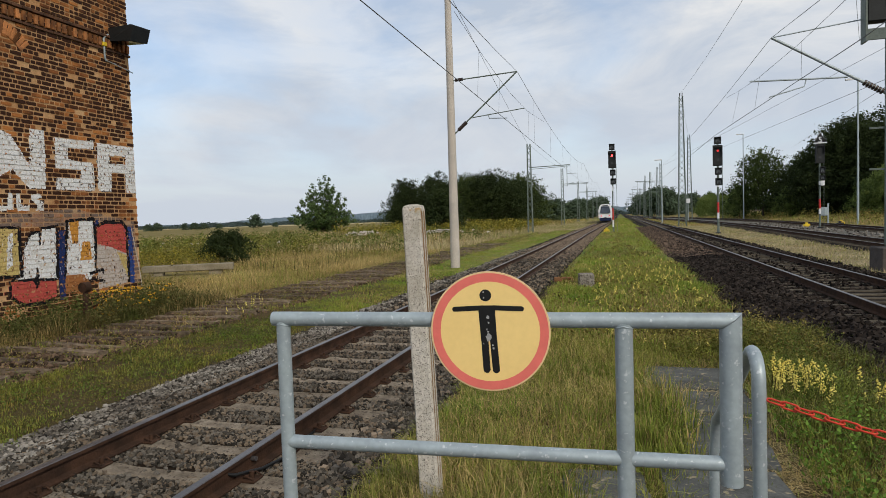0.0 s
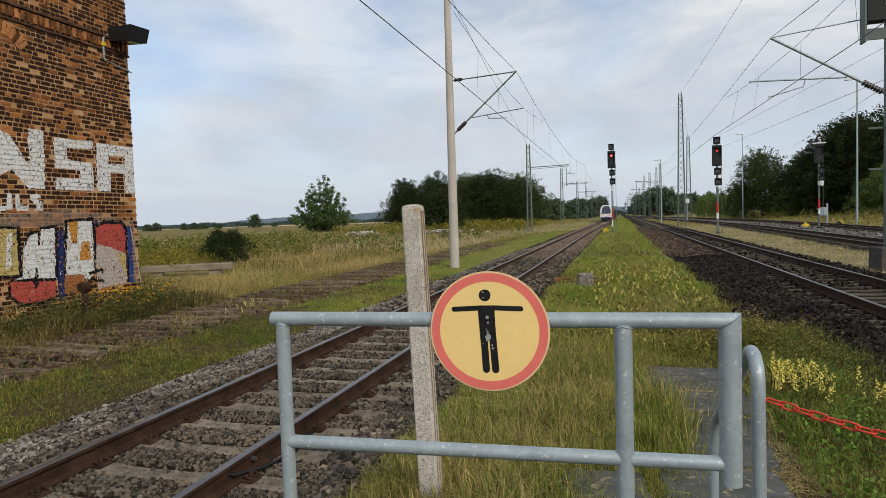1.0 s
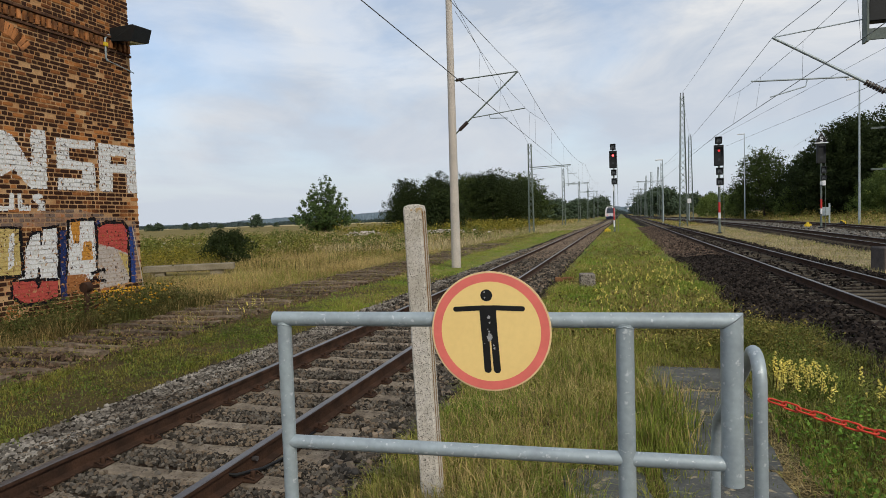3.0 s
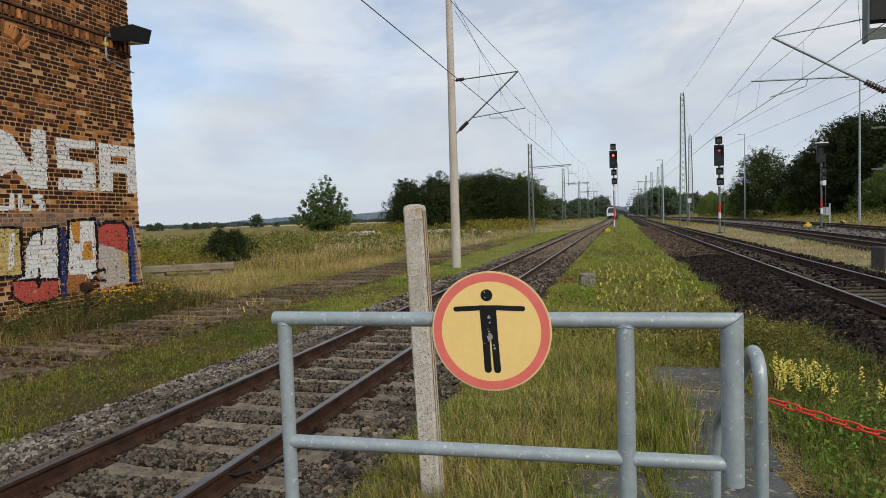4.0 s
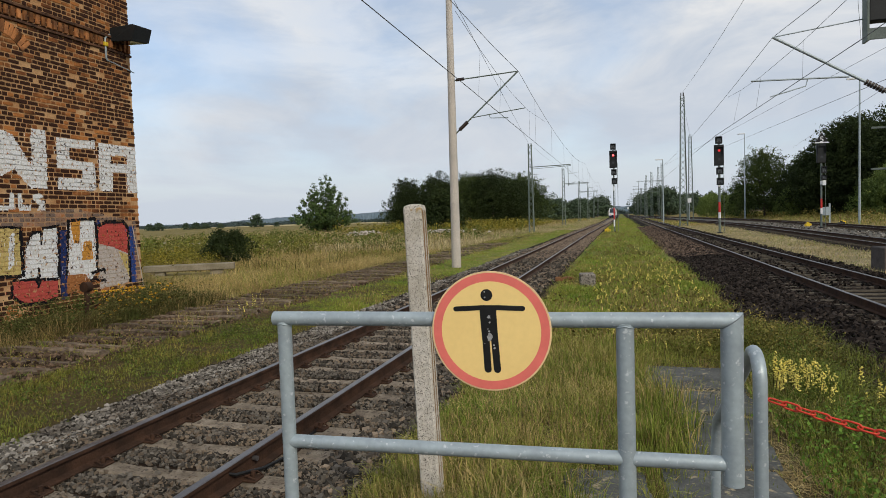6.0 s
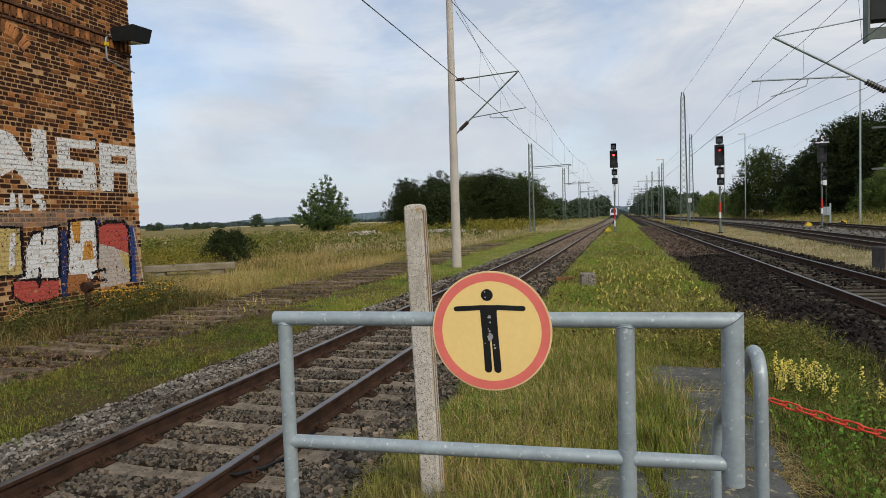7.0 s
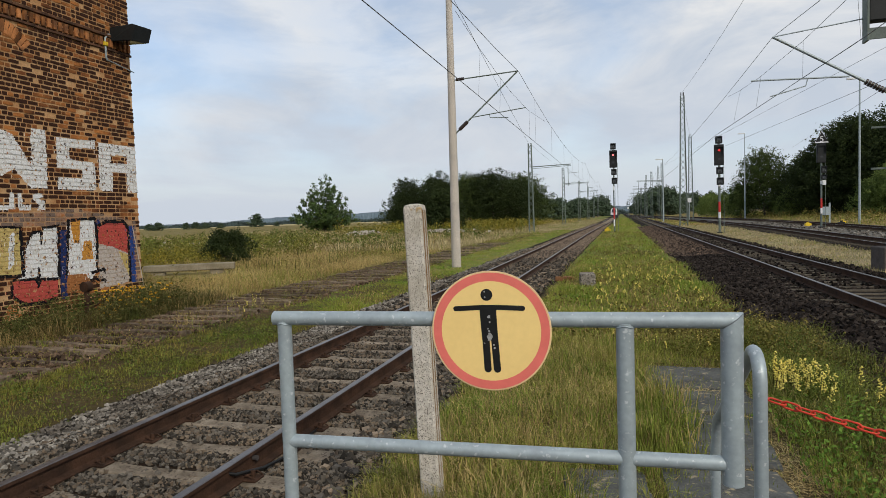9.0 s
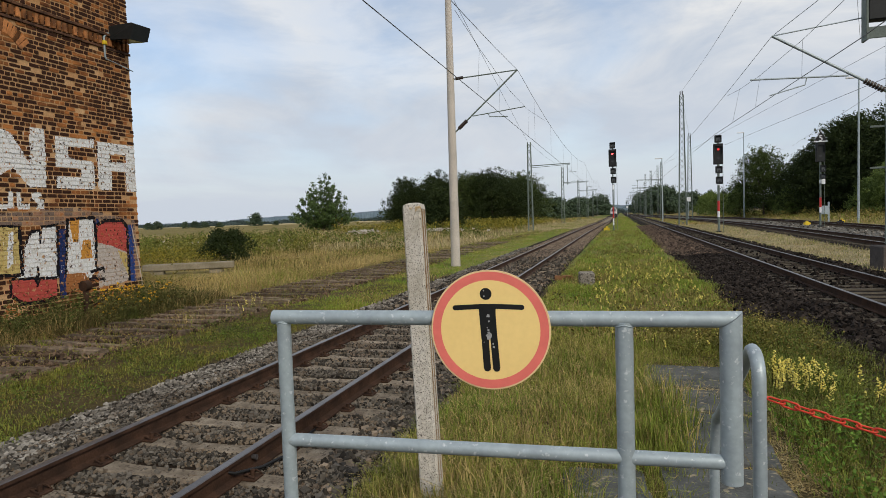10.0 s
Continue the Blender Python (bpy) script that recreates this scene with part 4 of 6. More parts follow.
steel_mast()
for yy, hh in ((80, 12.0), (128, 12.2), (178, 12.0), (228, 12.0), (278, 12.0), (330, 12.0)):
    lattice("lattice_mast", "slender lattice catenary mast with a long cross arm", -11.0, yy, -0.35, hh - 0.6, 0.62, 0.38, arm=(8.4, 5.1, True))
lattice("lattice_mast", "tall lattice mast with two insulators on its top", 7.85, 86, -0.25, 16.8, 0.95, 0.42, spikes=True)
lattice("lattice_mast", "tall lattice mast with two insulators on its top", 13.2, 130, -0.25, 16.4, 0.95, 0.42, spikes=True)
for xx, yy, hh, aa in ((8.3, 135, 12, -5), (8.3, 180, 13, -5), (11.5, 205, 16, -6), (8.3, 225, 12, -5), (9.6, 250, 16, -5), (8.3, 270, 12, -5), (8.3, 320, 12, -5), (8.6, 380, 12, -5), (8.8, 440, 12, -5)):
    lattice("lattice_mast", "slender lattice mast beside the main line", xx, yy, -0.25, hh, 0.6, 0.36, arm=(8.4, aa, True))


def light_mast(x, y, z0, h, side):
    t = thing("light_mast", "thin grey yard light mast with a small lamp arm", "street lamp", x, y, z0, group="yard lights")
    part("pole", Shape().tube([(0, 0, -0.2), (0, 0, h)], 0.11, 10, r1=0.07), GALV, t)
    part("lamp_head", Shape().box(-1.15 if side < 0 else 0, 0.1, -0.12, 0.12, h - 0.05, h + 0.12, 0.02), WHITE, t)


light_mast(7.0, 112, -0.2, 10.8, -1)
light_mast(22.3, 127, 0.1, 15.6, -1)
light_mast(23.2, 72, 0.1, 14.4, -1)


def wire(pts, r=0.012):
    return Shape().tube(pts, r * 0.8, 5)


def sag(a, b, s, n=10):
    a, b = Vector(a), Vector(b)
    return [tuple(a.lerp(b, i / n) - Vector((0, 0, s * 4 * (i / n) * (1 - i / n)))) for i in range(n + 1)]


def catenary(label, x, zc, zm, stations, sagm=0.9, first_drop=-100):
    t = thing("overhead_line", label, "overhead wire", group="overhead lines")
    part("contact_wire", wire([(x, stations[0], zc), (x, stations[-1], zc)], 0.013), WIRE, t)
    for a, b in zip(stations[:-1], stations[1:]):
        part("messenger_wire", wire(sag((x, a, zm), (x, b, zm), sagm)), WIRE, t)
        if first_drop < a < 140:
            for k in (0.1, 0.25, 0.42, 0.58, 0.75, 0.9):
                zz = zm - sagm * 4 * k * (1 - k)
                part("dropper", wire([(x, a + (b - a) * k, zc), (x, a + (b - a) * k, zz)], 0.006), WIRE, t)
    return t


catenary("catenary wires above the single track", -4.15, 5.63, 8.15, [-25, 27.24, 80, 128, 178, 228, 278, 330], first_drop=0)
main = thing("overhead_line", "catenary wires above the main line", "overhead wire", group="overhead lines")
part("contact_wire", wire([(5.3, -28, 5.5), (5.12, 15.7, 5.5), (4.53, 33, 5.5), (4.6, 86, 5.5), (5.2, 135, 5.5), (4.85, 440, 5.5)], 0.013), WIRE, main)
MAST_Y = [-28, 22.75, 86, 135, 180, 225, 270, 320, 380, 440]
for a, b in zip(MAST_Y[:-1], MAST_Y[1:]):
    part("messenger_wire", wire(sag((4.85, a, 7.42), (4.85, b, 7.42), 1.2 if a < 0 else 0.45), 0.011), WIRE, main)
    if 80 < a < 140:
        for k in (0.1, 0.25, 0.42, 0.58, 0.75, 0.9):
            part("dropper", wire([(4.85, a + (b - a) * k, 5.5), (4.85, a + (b - a) * k, 7.42 - 1.8 * k * (1 - k))], 0.006), WIRE, main)
part("stitch_wire", wire([(4.85, 9, 6.35), (4.85, 15.9, 6.40), (4.85, 19.3, 6.39), (4.85, 24.7, 6.54), (4.85, 28.6, 6.79), (4.85, 31.5, 7.05)], 0.008), WIRE, main)
for yd, zt in ((15.2, 6.40), (19.2, 6.39), (24.5, 6.53), (28.4, 6.78)):
    part("dropper", wire([(5.12 - 0.0341 * (yd + 0.6 - 15.7), yd + 0.6, 5.5), (4.85, yd, zt)], 0.005), WIRE, main)
left_stitch = thing("stitch_wire", "thin stitch wire under the mast's bracket", "overhead wire", group="overhead lines")
part("wire", wire([(-4.15, 16.4, 7.41), (-4.15, 19.6, 7.13), (-4.15, 22.8, 6.95), (-4.15, 25.2, 6.86), (-4.15, 30, 6.9), (-4.15, 37, 7.35)], 0.008), WIRE, left_stitch)
for yd, zt in ((19.4, 7.14), (22.9, 6.95), (30.5, 6.92)):
    part("dropper", wire([(-4.15, yd - 0.4, 5.63), (-4.15, yd, zt)], 0.005), WIRE, left_stitch)


def feeder():
    t = thing("feeder_line", "single high feeder wires between mast tops", "overhead wire")
    part("wire", wire(sag((-7.71, 27.24, 13.16), (-11.10, 80.00, 10.99), 0.1), 0.014), WIRE, t)
    part("wire", wire(sag((-7.41, -25, 13.56), (-7.71, 27.24, 13.16), 0.5), 0.014), WIRE, t)
    part("wire", wire(sag((-11.0, 80, 11.1), (-11, 128, 11.3), 0.4), 0.014), WIRE, t)
    part("wire", wire(sag((7.85, 86, 17.0), (8.3, 8, 16.0), 0.8), 0.016), WIRE, t)
    part("wire", wire(sag((7.85, 86, 17.0), (13.2, 130, 16.5), 0.5), 0.016), WIRE, t)
    part("wire", wire([(12.8, -25, 7.45), (5.27, 80, 7.45)], 0.009), WIRE, t)
    part("wire", wire([(8.27, -25.00, 4.21), (12.81, 86.00, 9.83)], 0.014), WIRE, t)
    part("wire", wire([(0.29, -25.00, 3.87), (20.51, 86.00, 9.22)], 0.010), WIRE, t)


feeder()


def plate_post(x, y, z0, h, w, hh, label):
    """A small white plate on a thin post."""
    t = thing("track_sign", label, "sign", x, y, z0)
    part("post", Shape().tube([(0, 0, -0.2), (0, 0, h)], 0.05, 8), GALV, t)
    part("plate", Shape().box(-w / 2, w / 2, -0.08, -0.05, h - hh, h, 0.008), WHITE, t)


plate_post(12.75, 128, -0.2, 4.4, 0.7, 0.8, "white square plate on a post beside a mast")
plate_post(21.6, 190, 0.0, 2.6, 0.4, 2.2, "white distance post in the grass")
plate_post(3.4, 300, -0.2, 4.4, 0.8, 0.8, "white round-cornered plate far along the line")


def rail_bond():
    t = thing("bond_cable", "black bonding cable bolted to the rail", "cable", T1, 0, 0)
    part("cable", Shape().tube([(0.70, 4.15, -0.06), (0.80, 4.2, -0.09), (0.86, 4.5, -0.15), (0.95, 4.8, -0.14), (0.97, 5.0, -0.10), (0.90, 5.08, -0.12), (0.86, 4.95, -0.16), (0.84, 5.6, -0.165)], 0.014, 8), BLACK, t)
    part("bolt", Shape().tube([(0.765, 4.5, -0.07), (0.81, 4.5, -0.07)], 0.022, 8), RAILTOP, t)


rail_bond()


# ---- signals ----
def signal(x, y, z0, h, lit, label, plate=False, thick=0.085, glass=None, bands=((1.3, 1.8), (1.8, 2.68), (3.98, 4.3))):
    t = thing("light_signal", label, "railway signal", x, y, z0, group="light signals")
    part("post", Shape().tube([(0, 0, -0.2), (0, 0, h - 0.6)], thick, 10), GREYGREEN, t)
    for (za, zb), m in zip(bands, (WHITE, RED, WHITE)):
        part("band", Shape().tube([(0, 0, za), (0, 0, zb)], thick * 1.12, 12), m, t)
    part("foot", Shape().box(-0.2, 0.2, -0.2, 0.2, -0.3, 0.12, 0.02), DARKBOX, t)
    part("ladder", Shape().tube([(0.12, 0.2, 0), (0.12, 0.2, h - 2)], 0.02, 5).tube([(0.4, 0.2, 0), (0.4, 0.2, h - 2)], 0.02, 5), STEEL, t)
    top = h
    boxes = [(0.62, 0.62, top - 0.62, 0), (0.86, 1.75, top - 2.45, 0), (0.62, 0.60, top - 3.2, 0.05), (0.62, 0.62, top - 4.1, 0.08)]
    if plate:
        boxes = [(0.85, 1.75, top - 2.05, 0), (0.5, 0.65, top - 3.0, 0.2), (0.5, 0.45, top - 3.6, 0.2)]
    for i, (w, hh, z, dx) in enumerate((a * 0.88, b, c, d) for a, b, c, d in boxes):
        hd = part("signal_head", Shape().box(dx - w / 2, dx + w / 2, -0.12, 0.12, z, z + hh, 0.03), DARKBOX, t, "black signal box with a hooded lens")
        fr = Shape()
        fr.box(dx - w * 0.42, dx + w * 0.42, -0.30, -0.12, z + hh * 0.88, z + hh * 0.92)
        for sx in (-1, 1):
            fr.box(dx + sx * w * 0.42 - 0.01, dx + sx * w * 0.42 + 0.01, -0.30, -0.12, z + hh * 0.5, z + hh * 0.92)
        part("hood", fr, DARKBOX, hd)
        part("lens", Shape().tube([(dx, -0.13, z + hh * 0.3), (dx, -0.11, z + hh * 0.3)], w * 0.15, 12), mat("dark lens", (0.05, 0.052, 0.056), None, 3, 20, 0.2, 0), hd)
        if hh < 1:
            part("screen", Shape().box(dx - w * 0.3, dx + w * 0.3, -0.126, -0.118, z + hh * 0.22, z + hh * 0.74, 0.002), mat("grey signal screen", (0.10, 0.11, 0.12), None, 3, 20, 0.4, 0.05), hd)
        if hh > 1.5 and lit:
            part("red_lamp", Shape().tube([(dx, -0.16, z + hh * 0.72), (dx, -0.12, z + hh * 0.72)], 0.10, 14), glass or REDLAMP, hd, "glowing red light")
    if plate:
        p = Shape().add([(-0.58, -0.15, top - 0.25), (0.58, -0.15, top - 0.25), (0, -0.15, top + 0.78), (-0.58, -0.12, top - 0.25), (0.58, -0.12, top - 0.25), (0, -0.12, top + 0.78)], [(0, 1, 2), (5, 4, 3), (0, 3, 4, 1), (1, 4, 5, 2), (2, 5, 3, 0)])
        tri = part("speed_plate", p, WHITE, t, "white-rimmed black triangle with the number 5")
        q = Shape().add([(-0.53, -0.156, top - 0.16), (0.53, -0.156, top - 0.16), (0, -0.156, top + 0.73)], [(0, 1, 2)])
        part("plate_face", q, BLACK, tri)
        cu = bpy.data.curves.new("number", "FONT")
        cu.body, cu.size, cu.align_x, cu.extrude = "5", 0.72, "CENTER", 0.002
        cu.materials.append(WHITE)
        tx = new("number", cu)
        tx.parent = tri
        tx.matrix_basis = pose(0, -0.165, top - 0.16, 90, 0, 0)
        part("plate", Shape().box(0.05, 0.35, -0.2, -0.16, top - 4.1, top - 3.65, 0.01), WHITE, t)
    return t


signal(-0.62, 65.8, -0.1, 9.0, True, "black light signal showing red on a red and white post", thick=0.062, bands=((0.6, 1.3), (1.3, 2.5), (4.25, 4.7)))
signal(8.08, 57.3, -0.15, 8.2, True, "black light signal showing dim red on a banded post", glass=mat("dim red signal light", (0.6, 0.03, 0.03), None, 3, 20, 0.3, 0, glow=0.7))
signal(17.75, 64.6, -0.1, 8.0, False, "dark light signal with a triangular plate on top", plate=True)


def marker(name, label, x, y, mtl):
    t = thing(name, label, "marker", x, y, float(gz(x, y)))
    part("body", Shape().box(-0.3, 0.3, -0.2, 0.2, -0.05, 0.3, 0.05).box(-0.12, 0.12, -0.1, 0.1, 0.3, 0.45, 0.03), mtl, t)


marker("track_magnet", "yellow track magnet box beside the rail", -1.3, 66.5, YEL)
marker("point_motor", "yellow point machine cover between the sidings", 18.3, 71, YEL)
marker("point_motor", "yellow point machine cover between the sidings", 22.6, 75, YEL)
marker("point_lantern", "dark point indicator lantern by the siding", 21.9, 73, DARKBOX)

# ---- slabs ----


def slab_mesh(lx, ly, h, seed):
    rng = random.Random(seed)
    s = Shape()
    n = 10
    pts = []
    for k in range(4):
        (ax, ay), (bx, by) = [((-1, -1), (1, -1)), ((1, -1), (1, 1)), ((1, 1), (-1, 1)), ((-1, 1), (-1, -1))][k]
        for i in range(n):
            f = i / n
            j = rng.uniform(-0.012, 0.012)
            pts.append(((ax + (bx - ax) * f) * lx / 2 + j, (ay + (by - ay) * f) * ly / 2 + rng.uniform(-0.012, 0.012)))
    m = len(pts)
    vs = [(x, y, 0) for x, y in pts] + [(x * 0.985, y * 0.985, h) for x, y in pts] + [(x, y, h - 0.015) for x, y in pts]
    s.add(vs, [tuple(m + i for i in range(m))] + [(2 * m + i, 2 * m + (i + 1) % m, m + (i + 1) % m, m + i) for i in range(m)] + [(i, (i + 1) % m, 2 * m + (i + 1) % m, 2 * m + i) for i in range(m)])
    return s


def paving():
    for x, y, lx, ly, rz, rx in ((0.60, 3.55, 0.72, 1.5, 2, -2.5), (0.72, 5.0, 0.6, 1.2, -3, -3), (0.72, 6.05, 0.85, 0.8, 3, -3), (0.70, 7.05, 0.95, 1.0, -2, -1.5), (-0.1, 3.7, 0.5, 0.8, 5, -2)):
        t = thing("paving_slab", "old grey concrete path slab with straw on it", "paving slab", x, y, float(gz(x, y)) - 0.02, rz, group="path slabs")
        part("slab", slab_mesh(lx, ly, 0.06, int(x * 100)), SLAB, t, at=pose(0, 0, 0, rx, 0, 0))


paving()
pf = Shape().box(-1.6, 1.75, -6, 1.62, -0.3, 0.27, 0.02)
tagged(part("platform", pf, SLAB), "low concrete end of the station platform", "platform", kind="structure")


# ---- beam and blocks ----
def ground_things():
    t = thing("concrete_beam", "long low concrete beam lying in the grass", "concrete beam", -19.6, 24.9, -0.35, 30)
    moss = mat("mossy concrete", (0.27, 0.235, 0.175), (0.18, 0.155, 0.105), 1.5, 20, 0.95, 0.6)
    part("beam", Shape().box(-2.0, 2.0, -0.34, 0.34, 0.16, 0.46, 0.03), moss, t)
    for bx in (-1.4, 1.2):
        part("support_block", Shape().box(bx - 0.3, bx + 0.3, -0.25, 0.25, -0.1, 0.16, 0.02), moss, t)
    s = thing("concrete_stump", "rough square concrete stump in the grass", "concrete block", -0.88, 16.9, -0.2, 8)
    part("block", Shape().box(-0.2, 0.2, -0.2, 0.2, 0, 0.52, 0.03), mat("pebbly concrete", (0.30, 0.27, 0.23), (0.20, 0.18, 0.15), 9, 40, 0.95, 0.9, spots=(0.08, 0.07, 0.06), spot_scale=30, spot_at=0.5), s)
    b = thing("timber_block", "reddish brown timber lying in the grass", "timber", -1.6, 18.5, -0.06, 4)
    part("beam", Shape().box(-0.28, 0.24, -0.10, 0.10, 0, 0.12, 0.01), mat("red timber", (0.26, 0.13, 0.06), (0.18, 0.09, 0.05), 5, 40, 0.9, 0.5), b)
    c = thing("relay_cabinet", "small pale grey cabinet on a post beside the siding", "cabinet", 21.0, 75, 0.1)
    part("body", Shape().box(-0.35, 0.3, -0.2, 0.2, 0.8, 1.7, 0.03), GALV, c)
    part("post", Shape().box(0.32, 0.46, -0.07, 0.07, -0.2, 2.1, 0.01), GALV, c)


ground_things()


def cable_box():
    t = thing("cable_box", "black trackside box on a grey metal foot", "junction box", 2.72, 7.1, float(gz(2.72, 7.1)), -8)
    part("box", Shape().box(-0.14, 0.3, -0.15, 0.15, 0.12, 0.46, 0.04), DARKBOX, t)
    part("foot", Shape().box(-0.32, 0.3, -0.22, 0.2, 0.0, 0.03, 0.005).box(-0.05, 0.15, -0.1, 0.1, 0.03, 0.13, 0.01), GALV, t)


cable_box()


# ---- trees ----
def leaves(rng, centres, per, spread, size, squash=0.8):
    """Small folded leaf quads scattered round clump centres."""
    c = np.repeat(np.array(centres), per, axis=0)
    n = len(c)
    g = rng.normal(size=(n, 3)) * np.array([1, 1, squash]) * spread
    p = c + g
    facing = g / (np.linalg.norm(g, axis=1)[:, None] + 1e-6) + rng.normal(size=(n, 3)) * 0.45 + np.array([0, 0, 0.35])
    a = np.cross(facing, rng.normal(size=(n, 3)))
    a /= np.linalg.norm(a, axis=1)[:, None]
    b = np.cross(facing, a)
    b /= np.linalg.norm(b, axis=1)[:, None]
    s = size * rng.uniform(0.6, 1.4, (n, 1))
    v = np.stack([p - a * s, p + b * s * 0.55, p + a * s, p - b * s * 0.55], 1).reshape(-1, 3)
    return v, np.arange(4 * n).reshape(-1, 4)


def crown_centres(rng, h, w, base, n, lumps=7, taper=0.62, lump=0.15):
    """Clump centres inside a crown of several overlapping lumps."""
    out = []
    ls = []
    for i in range(lumps):
        f = (i + 0.5) / lumps
        r = w * lump * (1 + 0.66 * rng.random()) * (1.15 - 0.4 * f)
        ang = i * 2.4 + rng.uniform(-0.5, 0.5)
        d = (w * 0.5 * (1.02 - taper * f ** 1.5) - r * 0.8) * rng.uniform(0.75, 1.0)
        ls.append((d * math.cos(ang), d * math.sin(ang), base + r * 0.5 + (h - base - r) * 0.86 * f, r))
    ls.append((0, 0, h - w * lump * 1.3, w * lump * 1.4))
    while len(out) < n:
        x, y, z, r = ls[rng.integers(len(ls))]
        d = rng.normal(size=3)
        d /= np.linalg.norm(d)
        q = np.array([x, y, z]) + d * r * (0.45 + 0.6 * rng.random())
        if q[2] > base * 0.7 and q[2] < h:
            out.append(q)
    return out


def tree(name, label, category, x, y, z, h, w, base, seed, mtl, clumps=260, per=22, size=0.16, spread=0.3, group="", trunk=0.2, lumps=15, limbs=7, taper=0.62, lump=0.15):
    rng = np.random.default_rng(seed)
    t = thing(name, label, category, x, y, z, group=group)
    cs = crown_centres(rng, h, w, base, clumps, lumps, taper, lump)
    s = Shape()
    top = h * 0.75
    s.tube([(0, 0, -0.3), (0.05 * w * 0.2, 0, base), (-0.02 * w, 0.02 * w, top)], trunk, 8, r1=trunk * 0.25)
    for i in range(limbs):
        q = cs[int(rng.integers(len(cs)))]
        z0 = base * 0.6 + (top - base * 0.6) * rng.random() * 0.7
        s.tube([(0, 0, z0), (q[0] * 0.5, q[1] * 0.5, z0 + (q[2] - z0) * 0.6), tuple(q)], trunk * 0.45, 6, r1=trunk * 0.1)
    part("trunk", s, BARK, t)
    v, f = leaves(rng, cs, per, spread, size)
    part("crown", big_mesh("crown", v, f, mtl), None, t)
    return t


def shooting_tree(x, y, z, h, w, seed):
    """A young tree of many stems that fan out from one foot, leafy along their outer parts."""
    rng = np.random.default_rng(seed)
    t = thing("young_tree", "lone bright green broadleaf tree in the meadow", "tree", x, y, z)
    s, cs = Shape(), []
    for i in range(64):
        ang = i * 2.4 + rng.normal() * 0.3
        out = math.sqrt((i + 0.5) / 64)
        top = h * (1 - 0.86 * out ** 1.35) * rng.uniform(0.74, 1.06) + 0.8
        ex, ey = 0.5 * w * out * math.cos(ang), 0.5 * w * out * math.sin(ang)
        foot = (0.35 * math.cos(ang), 0.35 * math.sin(ang), -0.3)
        mid = (ex * 0.62, ey * 0.62, 0.7 + top * 0.46)
        s.tube([foot, (ex * 0.25, ey * 0.25, 0.5 + top * 0.18), mid, (ex, ey, top)], 0.075, 5, r1=0.012, cap=False)
        for k in range(17):
            f = rng.uniform(0.12, 1.0)
            q = np.array(mid) + (np.array((ex, ey, top)) - np.array(mid)) * (f * 2 - 1) if f > 0.5 else np.array(mid) * (0.2 + 1.6 * f)
            spread = 0.55 * (1.15 - f)
            cs.append(q + rng.normal(size=3) * spread + np.array([0, 0, 0.15]))
    part("trunk", s, BARK, t)
    v, f = leaves(rng, cs, 19, 0.21, 0.17)
    part("crown", big_mesh("crown", v, f, LEAF), None, t)


shooting_tree(-55.4, 110, -0.3, 11.8, 13.4, 21)
tree("bush", "dark green elder bush in the grass", "bush", -21.8, 31, -0.4, 2.15, 3.7, 0.1, 22, LEAFD, 320, 30, 0.055, 0.13, trunk=0.05, lumps=22, lump=0.1)
tree("bush", "dark bushy tree beside the concrete mast", "tree", -28.5, 100, -0.3, 7.8, 8.4, 0.2, 23, LEAFD, 320, 26, 0.2, 0.35)
HEDGE = "trees of the left wood"
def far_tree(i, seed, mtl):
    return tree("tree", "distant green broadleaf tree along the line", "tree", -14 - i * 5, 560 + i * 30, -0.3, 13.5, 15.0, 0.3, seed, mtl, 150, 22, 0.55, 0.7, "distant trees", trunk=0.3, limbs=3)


proto = [tree("tree", "dense dark green broadleaf tree in a wood", "tree", -52, 150, -0.3, 13.0, 15.0, 0.3, 31, LEAFD, 1300, 20, 0.15, 0.32, HEDGE, trunk=0.3, lumps=26, lump=0.21),
         tree("tree", "dense dark green broadleaf tree in a wood", "tree", -44, 152, -0.3, 14.2, 16.0, 0.3, 32, LEAFD, 1300, 20, 0.15, 0.32, HEDGE, trunk=0.3, lumps=26, lump=0.21),
         tree("tree", "dense green broadleaf tree in a wood", "tree", -36, 151, -0.3, 13.6, 15.5, 0.3, 33, LEAFM, 1300, 20, 0.15, 0.32, HEDGE, trunk=0.3, lumps=26, lump=0.21),
         tree("tree", "light green bushy tree on the bank", "tree", 36, 96, 0.2, 8.4, 10.5, 0.2, 34, LEAFB, 850, 20, 0.13, 0.26, "bushes on the bank", trunk=0.2, lumps=22, lump=0.16)]
# Far trees get greyer leaves, with aerial haze put into the colour.
LEAFH = mat("haze-tinted far leaves", (0.075, 0.105, 0.06), (0.055, 0.08, 0.05), 0.15, 2, 0.7, 0, island=0.35)
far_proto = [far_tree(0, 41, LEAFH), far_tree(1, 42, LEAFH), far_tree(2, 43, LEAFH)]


def plant(i, x, y, k, rz, kz=None, z=-0.3, wide=1.3):
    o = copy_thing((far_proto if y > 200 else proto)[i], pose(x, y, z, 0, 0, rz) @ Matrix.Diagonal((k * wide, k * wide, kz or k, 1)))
    return o


